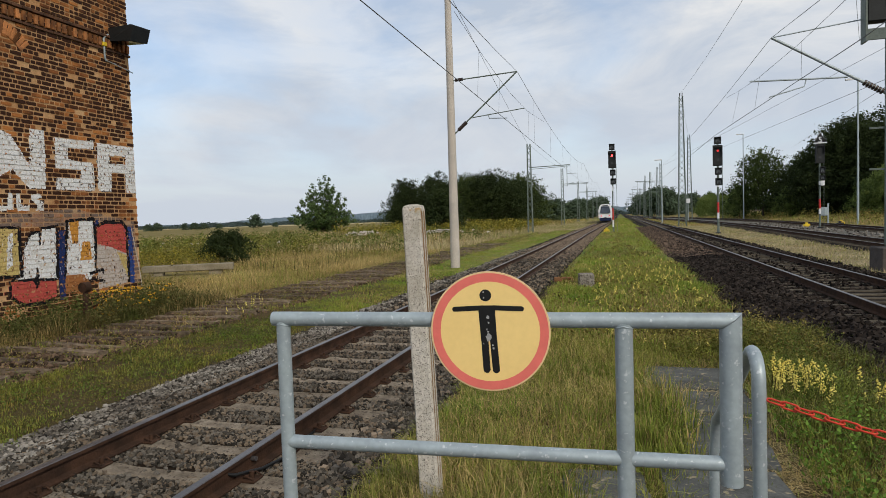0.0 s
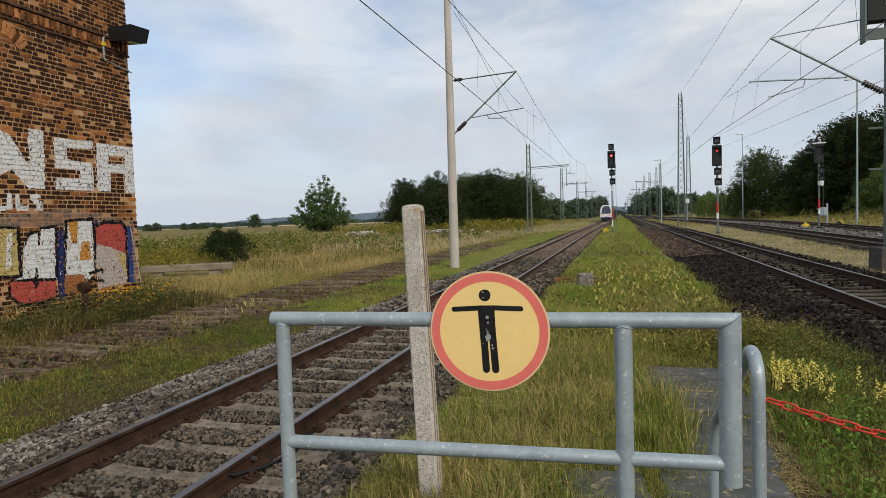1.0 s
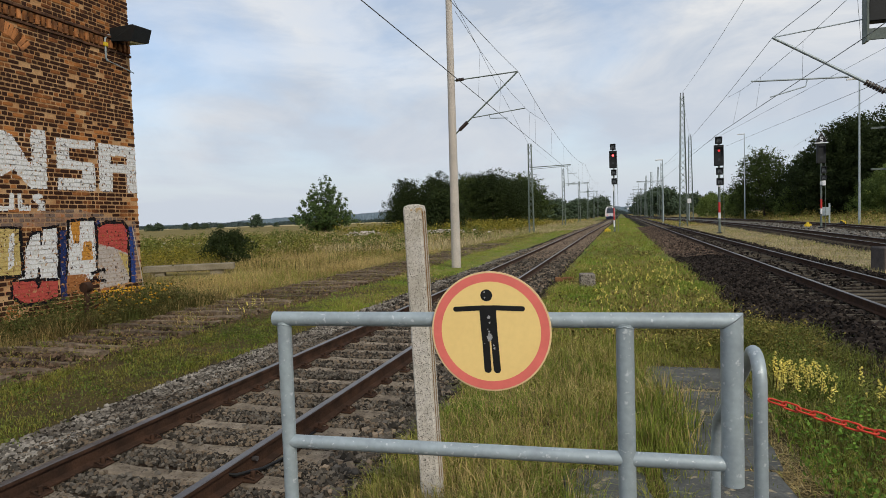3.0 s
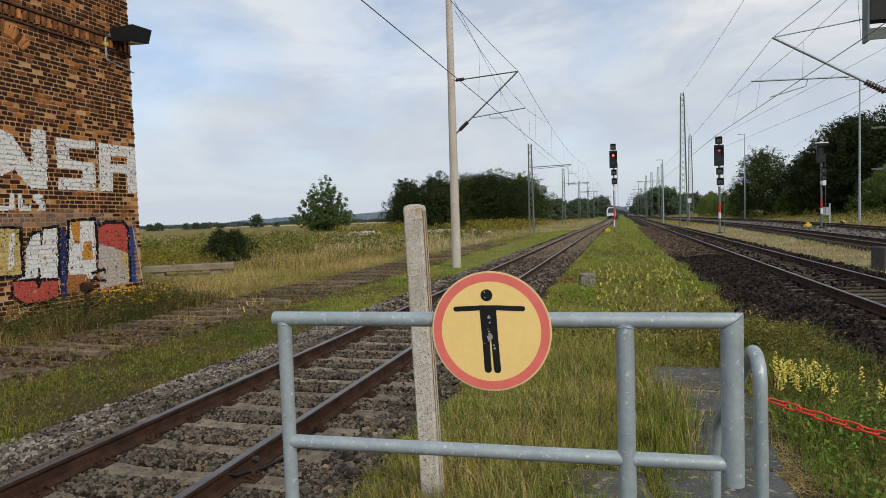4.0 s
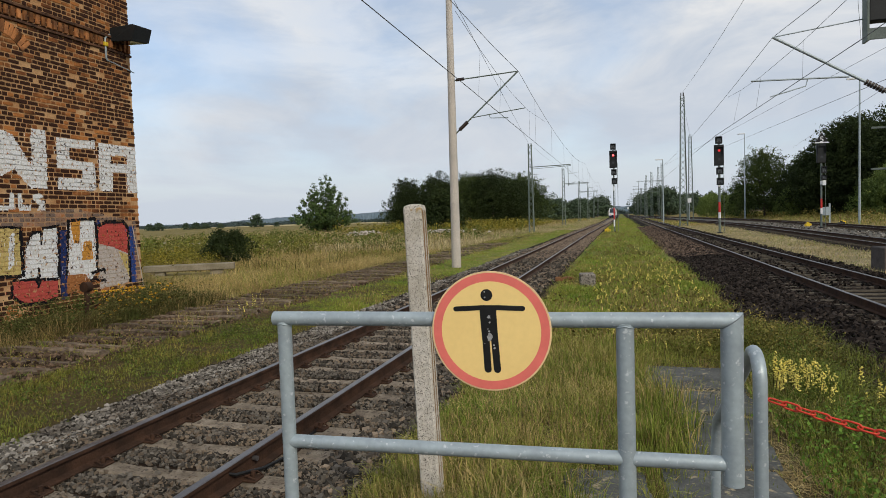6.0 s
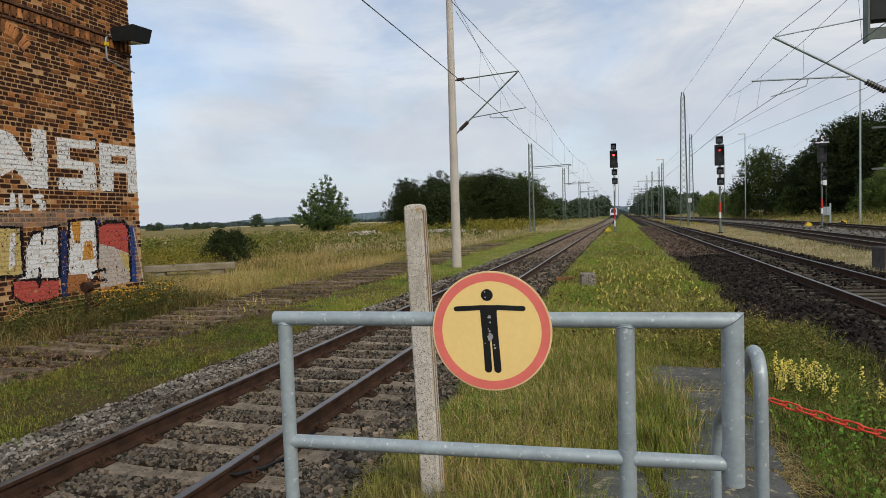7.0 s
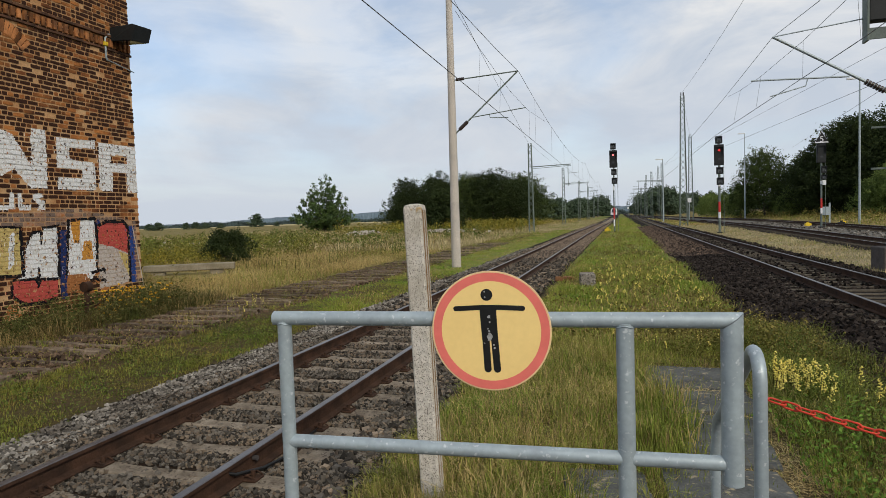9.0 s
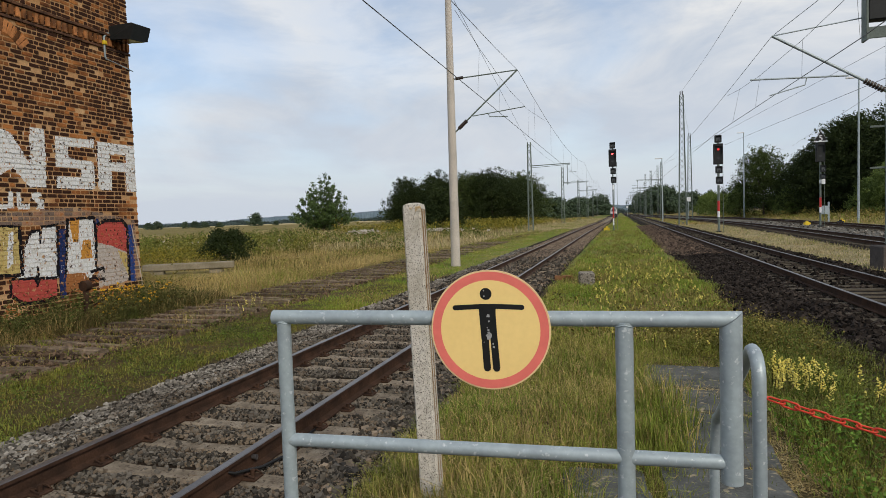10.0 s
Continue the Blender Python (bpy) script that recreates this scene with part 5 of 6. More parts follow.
for i, x, y, k, rz in ((1, -30, 150, 0.98, 40), (0, -27.5, 156, 0.88, 90), (2, -48, 160, 0.95, 10), (0, -39, 165, 1.08, 200), (1, -27, 166, 0.85, 150), (2, -55, 156, 0.7, 77),
                       (0, -33, 170, 1.1, 20), (2, -27, 178, 1.1, 33), (1, -22, 215, 0.6, 60), (0, -27, 205, 0.7, 160), (2, -23, 245, 0.65, 210), (1, -19.5, 270, 0.62, 10), (0, -20, 300, 0.72, 99),
                       (2, -18, 340, 0.8, 5), (1, -14, 400, 1.0, 44), (0, -13, 470, 1.1, 44), (2, -15, 540, 1.2, 200)):
    plant(i, x, y, k, rz)
RIGHT = ((2, 26.5, 132, 1.0, 15), (0, 31.5, 138, 0.62, 100), (2, 23.8, 140, 0.62, 60), (0, 29, 122, 0.5, 140), (0, 33.0, 118, 1.02, 200), (1, 35.6, 116, 1.14, 75), (1, 37.5, 113, 1.16, 33), (0, 41, 108, 1.2, 250), (1, 45.5, 106, 1.2, 80),
         (2, 34.5, 100, 0.55, 10), (2, 38, 98, 0.62, 130), (0, 42, 95, 0.6, 310), (2, 45, 92, 0.62, 45), (1, 50, 104, 1.2, 12), (0, 40, 123, 1.36, 60), (1, 46, 120, 1.38, 190), (2, 34, 131, 0.9, 99), (0, 33.5, 125, 0.9, 222), (1, 22, 150, 0.5, 3), (0, 21.5, 175, 0.5, 90), (2, 24, 185, 0.6, 9),
         (1, 17.5, 300, 1.05, 120), (0, 21, 310, 1.0, 20), (2, 14.5, 330, 1.0, 260), (1, 14, 400, 1.0, 77), (0, 13.5, 470, 1.1, 12), (2, 25, 320, 0.8, 200), (0, 30, 330, 0.8, 160), (1, 36, 335, 0.85, 66), (2, 43, 330, 0.8, 19))
for i, x, y, k, rz in RIGHT:
    plant(3 if k < 0.66 and y < 200 else i, x, y, k * 1.35 if k < 0.66 and y < 200 else k, rz, None, 0.2, 1.0)


for i, deg, dist, k in ((0, -32.6, 420, 0.66), (1, -41.2, 380, 0.34), (2, -40.5, 385, 0.38), (0, -38.4, 400, 0.33), (1, -37.6, 405, 0.36), (2, -36.8, 400, 0.32), (1, -35.6, 430, 0.28), (0, -30.9, 430, 0.26)):
    plant(i, dist * math.sin(radians(deg)), dist * math.cos(radians(deg)), k, deg * 7)


def far_woods():
    """The low line of woods on the horizon."""
    rng = np.random.default_rng(77)
    cs = []
    for a in np.arange(-75, 2, 0.10):
        r = 850 + 200 * noise.noise((a * 0.12, 3, 0))
        h = 1.0 + 30 * max(0, noise.noise((a * 0.45, 0, 1)) - 0.10)
        for k in range(20):
            cs.append((r * math.sin(radians(a)) + rng.normal() * 6, r * math.cos(radians(a)) + rng.normal() * 6, rng.uniform(0, 1) ** 0.7 * h))
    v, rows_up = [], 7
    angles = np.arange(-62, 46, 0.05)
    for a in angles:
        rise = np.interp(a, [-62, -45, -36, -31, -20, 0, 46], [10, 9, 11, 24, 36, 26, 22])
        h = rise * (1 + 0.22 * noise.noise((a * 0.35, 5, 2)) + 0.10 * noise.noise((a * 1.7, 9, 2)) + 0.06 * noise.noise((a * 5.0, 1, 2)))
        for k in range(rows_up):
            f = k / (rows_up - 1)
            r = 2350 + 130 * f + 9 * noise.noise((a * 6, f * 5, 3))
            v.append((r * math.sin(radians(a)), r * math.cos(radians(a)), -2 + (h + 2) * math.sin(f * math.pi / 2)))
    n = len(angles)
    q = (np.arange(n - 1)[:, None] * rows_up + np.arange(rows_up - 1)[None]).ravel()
    # No air haze is built; the ridge colour carries it.
    tagged(new("far_ridge", big_mesh("far_ridge", np.array(v), np.stack([q, q + rows_up, q + rows_up + 1, q + 1], -1), RIDGE)), "wooded ridge on the horizon, pale blue from painted haze", "woods", kind="stuff")
    for a in np.arange(1.5, 60, 0.10):
        for k in range(8):
            cs.append((620 * math.sin(radians(a)) + rng.normal() * 6, 620 * math.cos(radians(a)) + rng.normal() * 6, rng.uniform(0, 1) ** 0.7 * 12))
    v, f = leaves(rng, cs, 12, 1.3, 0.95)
    tagged(new("far_woods", big_mesh("far_woods", v, f, LEAFFAR)), "distant line of woods with haze in its colour", "woods", kind="stuff")


far_woods()


# ---- ballast stones ----
def stones(name, label, n, xr, yr, size, mtl, seed, sink=0.12, ybias=1.0, keep=None):
    """Loose angular stones on the ground."""
    rng = np.random.default_rng(seed)
    x = rng.uniform(*xr, n)
    y = yr[0] + (yr[1] - yr[0]) * rng.random(n) ** ybias
    if keep is not None:
        k = keep(x, y, rng)
        x, y = x[k], y[k]
    n = len(x)
    base = np.array([(a, b, c) for a in (-1, 1) for b in (-1, 1) for c in (-1, 1)], float)
    s = size * rng.uniform(0.55, 1.25, (n, 1, 1)) * rng.uniform(0.6, 1.2, (n, 1, 3)) * 0.5
    v = base[None] * s + rng.normal(size=(n, 8, 3)) * size * 0.11
    q = rng.normal(size=(n, 4))
    q /= np.linalg.norm(q, axis=1)[:, None]
    w, a, b, c = q.T
    R = np.stack([1 - 2 * (b * b + c * c), 2 * (a * b - c * w), 2 * (a * c + b * w), 2 * (a * b + c * w), 1 - 2 * (a * a + c * c), 2 * (b * c - a * w), 2 * (a * c - b * w), 2 * (b * c + a * w), 1 - 2 * (a * a + b * b)], -1).reshape(n, 3, 3)
    v = np.einsum("nij,nkj->nki", R, v)
    v += np.stack([x, y, gz(x, y) + size * (0.5 - sink) + rng.uniform(-0.45, 0.35, n) * size], -1)[:, None, :]
    f = np.array([(0, 1, 3, 2), (4, 6, 7, 5), (0, 4, 5, 1), (2, 3, 7, 6), (0, 2, 6, 4), (1, 5, 7, 3)])
    faces = (np.arange(n)[:, None, None] * 8 + f[None]).reshape(-1, 4)
    tagged(new(name, big_mesh(name, v.reshape(-1, 3), faces, mtl)), label, "ballast", kind="stuff")


def off_sleeper(x, y, rng):
    """Few stones lie on the sleepers."""
    d = np.abs((y - SLEEPER0 + 0.3025) % 0.605 - 0.3025)
    on = (d < 0.135) & (np.abs(x - T1) < 1.28)
    return ~on | (rng.random(len(x)) < 0.06)


def off_main(x, y, rng):
    d = np.abs((y - SLEEPER0 + 0.3025) % 0.605 - 0.3025)
    return ~((d < 0.14) & (np.abs(x - T2) < 1.32)) | (rng.random(len(x)) < 0.04)


def off_timber(x, y, rng):
    d = np.abs((y - 4.2 + 0.32) % 0.64 - 0.32)
    return (d > 0.13) | (rng.random(len(x)) < 0.06)


stones("ballast_stones", "brown and grey crushed ballast stones between the sleepers", 52000, (-5.7, -2.05), (3.0, 13), 0.031, BALLAST, 1, ybias=1.35, keep=off_sleeper)
stones("ballast_stones", "coarse brown ballast stones farther along the track", 9000, (-5.6, -2.1), (13, 36), 0.065, BALLAST, 2, ybias=1.3, keep=off_sleeper)
stones("ballast_stones", "pale grey ballast stones on the shoulder", 9000, (-6.3, -5.25), (3.0, 13), 0.038, BALLASTG, 3, ybias=1.2)
stones("ballast_stones", "pale grey ballast stones on the shoulder", 2500, (-6.2, -5.3), (13, 40), 0.07, BALLASTG, 4, ybias=1.2)
stones("ballast_stones", "dark ballast stones on the main line's shoulder", 13500, (2.1, 4.1), (7, 30), 0.064, BALLASTD, 5, ybias=1.3, keep=off_main)
stones("ballast_stones", "dark ballast stones on the main line's bed", 6000, (3.4, 7.2), (16, 75), 0.075, BALLASTD, 6, ybias=1.2, keep=off_main)
stones("ballast_stones", "rusty brown ballast stones farther along the main line", 6500, (2.0, 4.2), (28, 85), 0.075, mat("rusty ballast stone", (0.125, 0.090, 0.068), (0.08, 0.058, 0.043), 1.0, 35, 0.9, 0.4, island=0.7), 16, ybias=1.3)
stones("ballast_stones", "scattered dark brown stones on the abandoned bed", 9500, (-11.4, -8.4), (4, 30), 0.05, mat("sooty brown stone", (0.15, 0.10, 0.066), (0.085, 0.057, 0.038), 1.4, 35, 0.9, 0.4, island=0.7), 7, ybias=1.3, keep=off_timber)
stones("gravel", "grey gravel between the siding tracks", 3500, (10, 24), (18, 95), 0.11, BALLASTG, 18, ybias=1.2, keep=lambda x, y, r: (x > line_x(T3, y) + 1.5) & (x < line_x(T4, y) - 1.5))
stones("ballast_stones", "distant brown ballast between the rails", 16000, (-5.5, -2.1), (30, 125), 0.06, mat("dusty brown ballast", (0.24, 0.185, 0.14), (0.155, 0.118, 0.088), 1.2, 30, 0.9, 0.4, island=0.6), 17, ybias=1.3)
stones("loose_stones", "scattered brown stones at the grass edge", 1200, (-2.5, -1.7), (3.5, 14), 0.05, BALLAST, 8, ybias=1.2)


# ---- grass ----
def grass(name, label, area, tufts, per, h, w, mats, straw, seed, spread=0.07, lean=0.65, ybias=1.0, far=False, keep=None, kind_word="grass", flat=0.0, patch=0.55, swing=0.55):
    """Tufts of tapered, bent blades; straw is the share of blades of the second material."""
    rng = np.random.default_rng(seed)
    (x0, x1), (y0, y1) = area
    tx = rng.uniform(x0, x1, tufts)
    ty = y0 + (y1 - y0) * rng.random(tufts) ** ybias
    if keep is not None:
        k = keep(tx, ty, rng)
        tx, ty = tx[k], ty[k]
    nt = len(tx)
    dry = np.clip(straw + swing * np.array([noise.noise((a * patch, b * patch * 0.7, seed)) for a, b in zip(tx, ty)]) + rng.normal(size=nt) * 0.12, 0, 1)
    tall = np.clip(0.8 + 0.7 * np.array([noise.noise((a * 0.8, b * 0.6, seed + 9)) for a, b in zip(tx, ty)]), 0.35, 1.5)
    n = nt * per
    ox, oy = rng.normal(size=n) * spread, rng.normal(size=n) * spread
    x, y = np.repeat(tx, per) + ox, np.repeat(ty, per) + oy
    hh = rng.uniform(h[0], h[1], n) * np.repeat(tall, per)
    ang = np.arctan2(oy, ox) + rng.normal(size=n) * 0.8
    ln = np.abs(rng.normal(size=n)) * lean + 0.1
    if flat:
        ln = ln + flat
        hh = hh / (1 + flat)
    d = np.stack([np.cos(ang), np.sin(ang), np.zeros(n)], -1)
    side = np.stack([np.cos(ang + 1.57 + rng.normal(size=n) * 0.5), np.sin(ang + 1.57 + rng.normal(size=n) * 0.5), np.zeros(n)], -1)
    b = np.stack([x, y, gz(x, y) - 0.02], -1)
    ww = (w * rng.uniform(0.6, 1.3, n) / 2)[:, None]
    up = np.array([0, 0, 1.0])
    H = hh[:, None]
    tip = b + up * H * (1 - 0.25 * np.minimum(ln, 1.5))[:, None] + d * H * ln[:, None]
    if far:
        v = np.stack([b - side * ww, b + side * ww, tip], 1).reshape(-1, 3)
        f = np.arange(3 * n).reshape(-1, 3)
        mi = (rng.random(n) < np.repeat(dry, per)).astype(int)
    else:
        mid = b + up * H * 0.6 + d * H * (ln * 0.32)[:, None]
        v = np.stack([b - side * ww, b + side * ww, mid + side * ww * 0.8, mid - side * ww * 0.8, tip], 1).reshape(-1, 3)
        o = np.arange(n)[:, None] * 5
        f = np.concatenate([o + np.array([[0, 1, 2]]), o + np.array([[0, 2, 3]]), o + np.array([[3, 2, 4]])], 1).reshape(-1, 3)
        mi = np.repeat((rng.random(n) < np.repeat(dry, per)).astype(int), 3)
    tagged(new(name, big_mesh(name, v, f, mats, mi)), label, kind_word, kind="stuff")


def off_path(x, y, rng):
    return ~((x > 0.30) & (x < 1.22) & (y < 7.6) & (rng.random(len(x)) > 0.05)) & ~((np.abs(x + 0.1) < 0.2) & (np.abs(y - 3.75) < 0.3))


def edge(lo, hi):
    """A ragged edge across the strip."""
    def keep(x, y, rng):
        j = np.array([0.28 * noise.noise((b * 0.9, 7.3, 0)) for b in y])
        return (x > lo + j + rng.normal(size=len(x)) * 0.08) & (x < hi + j + rng.normal(size=len(x)) * 0.08)
    return keep


def herbs(name, label, area, n, per, h, size, mtl, seed, spread, ybias=1.0, keep=None, patch=0.0):
    """Leafy plants: clumps of small leaves on the ground."""
    rng = np.random.default_rng(seed)
    x = rng.uniform(*area[0], n)
    y = area[1][0] + (area[1][1] - area[1][0]) * rng.random(n) ** ybias
    ok = np.ones(n, bool) if keep is None else keep(x, y, rng)
    if patch:
        ok &= np.array([noise.noise((a * patch, b * patch, seed)) > 0.05 for a, b in zip(x, y)])
    x, y = x[ok], y[ok]
    hh = rng.uniform(*h, len(x))
    cs = []
    for k in range(3):
        cs.append(np.stack([x + rng.normal(size=len(x)) * spread * 0.6, y + rng.normal(size=len(x)) * spread * 0.6, gz(x, y) + hh * (0.2 + 0.35 * k)], -1))
    v, f = leaves(rng, np.concatenate(cs), per, spread, size, 0.7)
    tagged(new(name, big_mesh(name, v, f, mtl)), label, "weeds", kind="stuff")


GOLD = mat("goldenrod leaves", (0.26, 0.21, 0.030), (0.13, 0.13, 0.028), 0.9, 8, 0.7, 0, island=0.5, trans=0.15)
HERBD = mat("dark herb leaves", (0.085, 0.125, 0.026), (0.12, 0.13, 0.032), 1.2, 8, 0.7, 0, island=0.5, trans=0.12)
HERBG = mat("green herb leaves", (0.125, 0.13, 0.030), (0.23, 0.175, 0.055), 1.2, 8, 0.7, 0, island=0.5, trans=0.25)
herbs("weeds", "leafy dark weeds at the foot of the brick wall", ((-12.5, -11.0), (8.5, 14.6)), 260, 20, (0.3, 0.85), 0.028, mat("brown green herb leaves", (0.066, 0.088, 0.022), (0.12, 0.105, 0.036), 1.2, 8, 0.8, 0, island=0.5, trans=0.12), 201, 0.13, 0.8)
herbs("weeds", "low green herbs in the meadow", ((-32, -13), (19.8, 44)), 420, 10, (0.2, 0.6), 0.05, HERBG, 202, 0.18, 1.2, patch=0.16, keep=lambda x, y, r: ~((np.abs(x + 19.6) < 2.8) & (np.abs(y - 24.2) < 2.4)))
herbs("weeds", "low green herbs farther out in the meadow", ((-75, -13), (44, 140)), 170, 8, (0.3, 1.0), 0.11, HERBG, 203, 0.4, 1.2, patch=0.07)
herbs("shrubs", "dense olive green shrubs behind the concrete beam", ((-46, -21.5), (33, 58)), 480, 16, (0.5, 1.35), 0.08, mat("olive shrub leaves", (0.10, 0.125, 0.026), (0.19, 0.17, 0.04), 0.35, 6, 0.7, 0, island=0.5, trans=0.12), 211, 0.3, 1.0, keep=lambda x, y, r: x < -0.36 * y - 7)
herbs("goldenrod", "yellow green goldenrod behind the concrete beam", ((-31, -21), (27, 36)), 420, 14, (0.4, 0.95), 0.05, GOLD, 214, 0.2, keep=lambda x, y, r: (x < -0.66 * y - 2) & ~((np.abs(x + 19.6) < 2.8) & (np.abs(y - 24.2) < 2.4)))
herbs("shrubs", "olive shrubs scattered in the meadow", ((-50, -14), (34, 95)), 150, 40, (0.5, 1.3), 0.09, HERBD, 215, 0.4, patch=0.12)
herbs("shrubs", "low green shrubs before the wood", ((-45, -15), (88, 140)), 420, 14, (0.5, 1.6), 0.16, GOLD, 212, 0.5)
herbs("weeds", "leafy green weeds beside the path", ((0.5, 2.5), (8.0, 10.5)), 110, 22, (0.15, 0.4), 0.02, HERBG, 204, 0.1)
herbs("weeds", "leafy green weeds on the ballast shoulder", ((1.5, 2.7), (4.5, 10)), 120, 34, (0.15, 0.45), 0.010, HERBD, 205, 0.08)
herbs("weeds", "bright leafy plants beside the chain", ((1.15, 2.3), (3.0, 5.6)), 46, 26, (0.12, 0.36), 0.015, mat("bright herb leaves", (0.13, 0.22, 0.035), (0.10, 0.16, 0.03), 1.2, 8, 0.7, 0, island=0.4, trans=0.2), 216, 0.07)
herbs("weeds", "low herbs on the abandoned track bed", ((-11.6, -8.2), (5, 60)), 380, 12, (0.05, 0.16), 0.022, HERBG, 206, 0.10, 1.4)
herbs("weeds", "low herbs between the tracks", ((-1.7, 1.9), (9, 60)), 260, 10, (0.08, 0.25), 0.035, HERBG, 207, 0.12, 1.5)
herbs("weeds", "low bushy weeds on the bank", ((20, 60), (40, 160)), 900, 8, (0.3, 0.9), 0.13, HERBG, 208, 0.4, keep=lambda x, y, r: x > line_x(T4, y) + 3)
G2 = [GRASS, STRAW]
grass("grass", "tall green and straw-coloured grass beside the railing", ((-1.75, 2.35), (2.9, 9)), 6200, 13, (0.09, 0.26), 0.0050, G2, 0.19, 101, 0.07, ybias=1.25, keep=off_path)
grass("grass", "green grass on the strip between the tracks", ((-1.9, 2.2), (9, 24)), 5200, 10, (0.08, 0.24), 0.010, [GRASSB, STRAW], 0.26, 102, 0.10, ybias=1.2, keep=edge(-1.75, 2.15))
grass("grass", "green grass on the strip farther off", ((-1.9, 2.0), (24, 90)), 4200, 7, (0.08, 0.26), 0.025, [GRASSB, STRAW], 0.14, 103, 0.16, patch=0.35, swing=0.6, far=True, ybias=1.4, keep=edge(-1.7, 1.9))
MOSS = mat("mossy turf", (0.15, 0.165, 0.028), (0.25, 0.20, 0.055), 1.1, 9, 0.8, 0, island=0.6, trans=0.12)
turf = edge(-8.35, -6.35)


def patchy(x, y, rng):
    """Turf with bare brown gaps."""
    n = np.array([noise.noise((a * 1.3, b * 1.1, 31)) + 0.6 * noise.noise((a * 3.4, b * 3.1, 8)) for a, b in zip(x, y)])
    return turf(x, y, rng) & (n > -0.22 + 0.12 * rng.normal(size=len(x)))


grass("grass", "short mossy olive turf with bare gaps beside the ballast", ((-8.9, -6.0), (3, 14)), 5600, 11, (0.04, 0.13), 0.007, [MOSS, GRASS], 0.32, 104, 0.08, ybias=1.2, keep=patchy, patch=0.9, swing=0.8)
herbs("weeds", "flat dark herbs in the mossy turf", ((-8.6, -6.3), (3.5, 13)), 260, 14, (0.02, 0.10), 0.018, HERBD, 213, 0.09)
grass("grass", "short green grass beside the ballast farther off", ((-8.9, -5.9), (14, 90)), 9500, 7, (0.06, 0.16), 0.020, [GRASSB, STRAW], 0.15, 105, 0.15, far=True, ybias=1.6, keep=edge(-8.5, -6.3))
grass("grass", "distant green grass on the strip between the tracks", ((-1.6, 3.0), (85, 230)), 2300, 6, (0.12, 0.3), 0.07, [GRASSB, STRAW], 0.2, 121, 0.4, patch=0.12, swing=0.8, far=True, ybias=1.4, keep=lambda x, y, r: (x > T1 + 2.1 + line_x(T1_BEND, y)) & (x < 2.2))
grass("grass", "distant dry grass beside the left track", ((-11.6, -4.5), (75, 230)), 3200, 6, (0.12, 0.36), 0.07, [GRASS, HAY], 0.78, 122, 0.4, patch=0.12, swing=0.8, far=True, ybias=1.4, keep=lambda x, y, r: (x < T1 - 2.1 + line_x(T1_BEND, y)) & ((x < -8.4) | (y > 88)))
grass("dry_grass", "distant dry grass beside the main line", ((7.3, 12), (88, 200)), 1500, 6, (0.12, 0.36), 0.07, G2, 0.55, 123, 0.4, patch=0.12, far=True, ybias=1.3, keep=lambda x, y, r: x < line_x(T3, y) - 2)
grass("weeds", "grass and herbs overgrowing the abandoned bed", ((-11.4, -8.4), (34, 80)), 1300, 7, (0.06, 0.24), 0.03, [GRASS, STRAW], 0.4, 124, 0.16, far=True)
grass("meadow_grass", "tall dry meadow grass", ((-30, -11.5), (13, 42)), 7500, 9, (0.22, 0.62), 0.013, G2, 0.80, 106, 0.14, 0.6, patch=0.22, swing=0.9, far=True, ybias=1.25, keep=lambda x, y, r: ~((x < -11.9) & (y < 14.6)) & ~((np.abs(x + 19.6) < 2.8) & (np.abs(y - 24.2) < 2.2)))
grass("meadow_grass", "tall dry meadow grass farther off", ((-75, -11.5), (42, 150)), 9000, 6, (0.3, 0.85), 0.05, [GRASS, HAY], 0.85, 107, 0.35, 0.55, patch=0.07, swing=0.9, far=True, ybias=1.3)
grass("meadow_grass", "golden dry grass beside the abandoned bed", ((-23, -11.6), (18, 33)), 1900, 12, (0.3, 0.66), 0.010, [STRAW, GRASS], 0.08, 119, 0.13, 0.8, far=True, ybias=1.1, keep=lambda x, y, r: ~((np.abs(x + 19.6) < 2.8) & (np.abs(y - 24.2) < 2.2)) & ~((x < -11.9) & (y < 14.6)))
grass("tall_weeds", "dark green weeds standing in the meadow", ((-70, -14), (26, 140)), 1700, 14, (0.35, 1.05), 0.045, [WEED, STRAW], 0.35, 117, 0.32, 0.35, far=True, ybias=1.2)
grass("straw_litter", "matted dead grass under the green blades", ((-1.7, 1.15), (3, 9)), 2300, 6, (0.12, 0.28), 0.004, [STRAW, STRAW], 0.5, 118, 0.1, 0.6, flat=1.6, keep=off_path, ybias=1.2, kind_word="straw")
grass("meadow_grass", "distant dry meadow grass", ((-60, -12), (150, 260)), 1800, 6, (0.4, 1.0), 0.16, G2, 0.6, 108, 0.9, 0.35, far=True)
grass("weeds", "dark weeds at the foot of the brick wall", ((-12.5, -11.0), (7, 15.4)), 1700, 11, (0.25, 0.75), 0.008, [WEED, STRAW], 0.24, 109, 0.12, 0.75, ybias=0.8)
grass("weeds", "sparse weeds growing on the abandoned track bed", ((-11.4, -8.4), (4, 60)), 2600, 9, (0.06, 0.22), 0.012, [GRASS, STRAW], 0.3, 110, 0.10, far=True, ybias=1.3)
grass("dry_grass", "pale dry grass beside the main line", ((7.0, 13.0), (12, 90)), 6500, 8, (0.08, 0.24), 0.02, [GRASS, HAY], 0.78, 111, 0.16, far=True, ybias=1.5, keep=lambda x, y, r: x < line_x(T3, y) - 1.9)
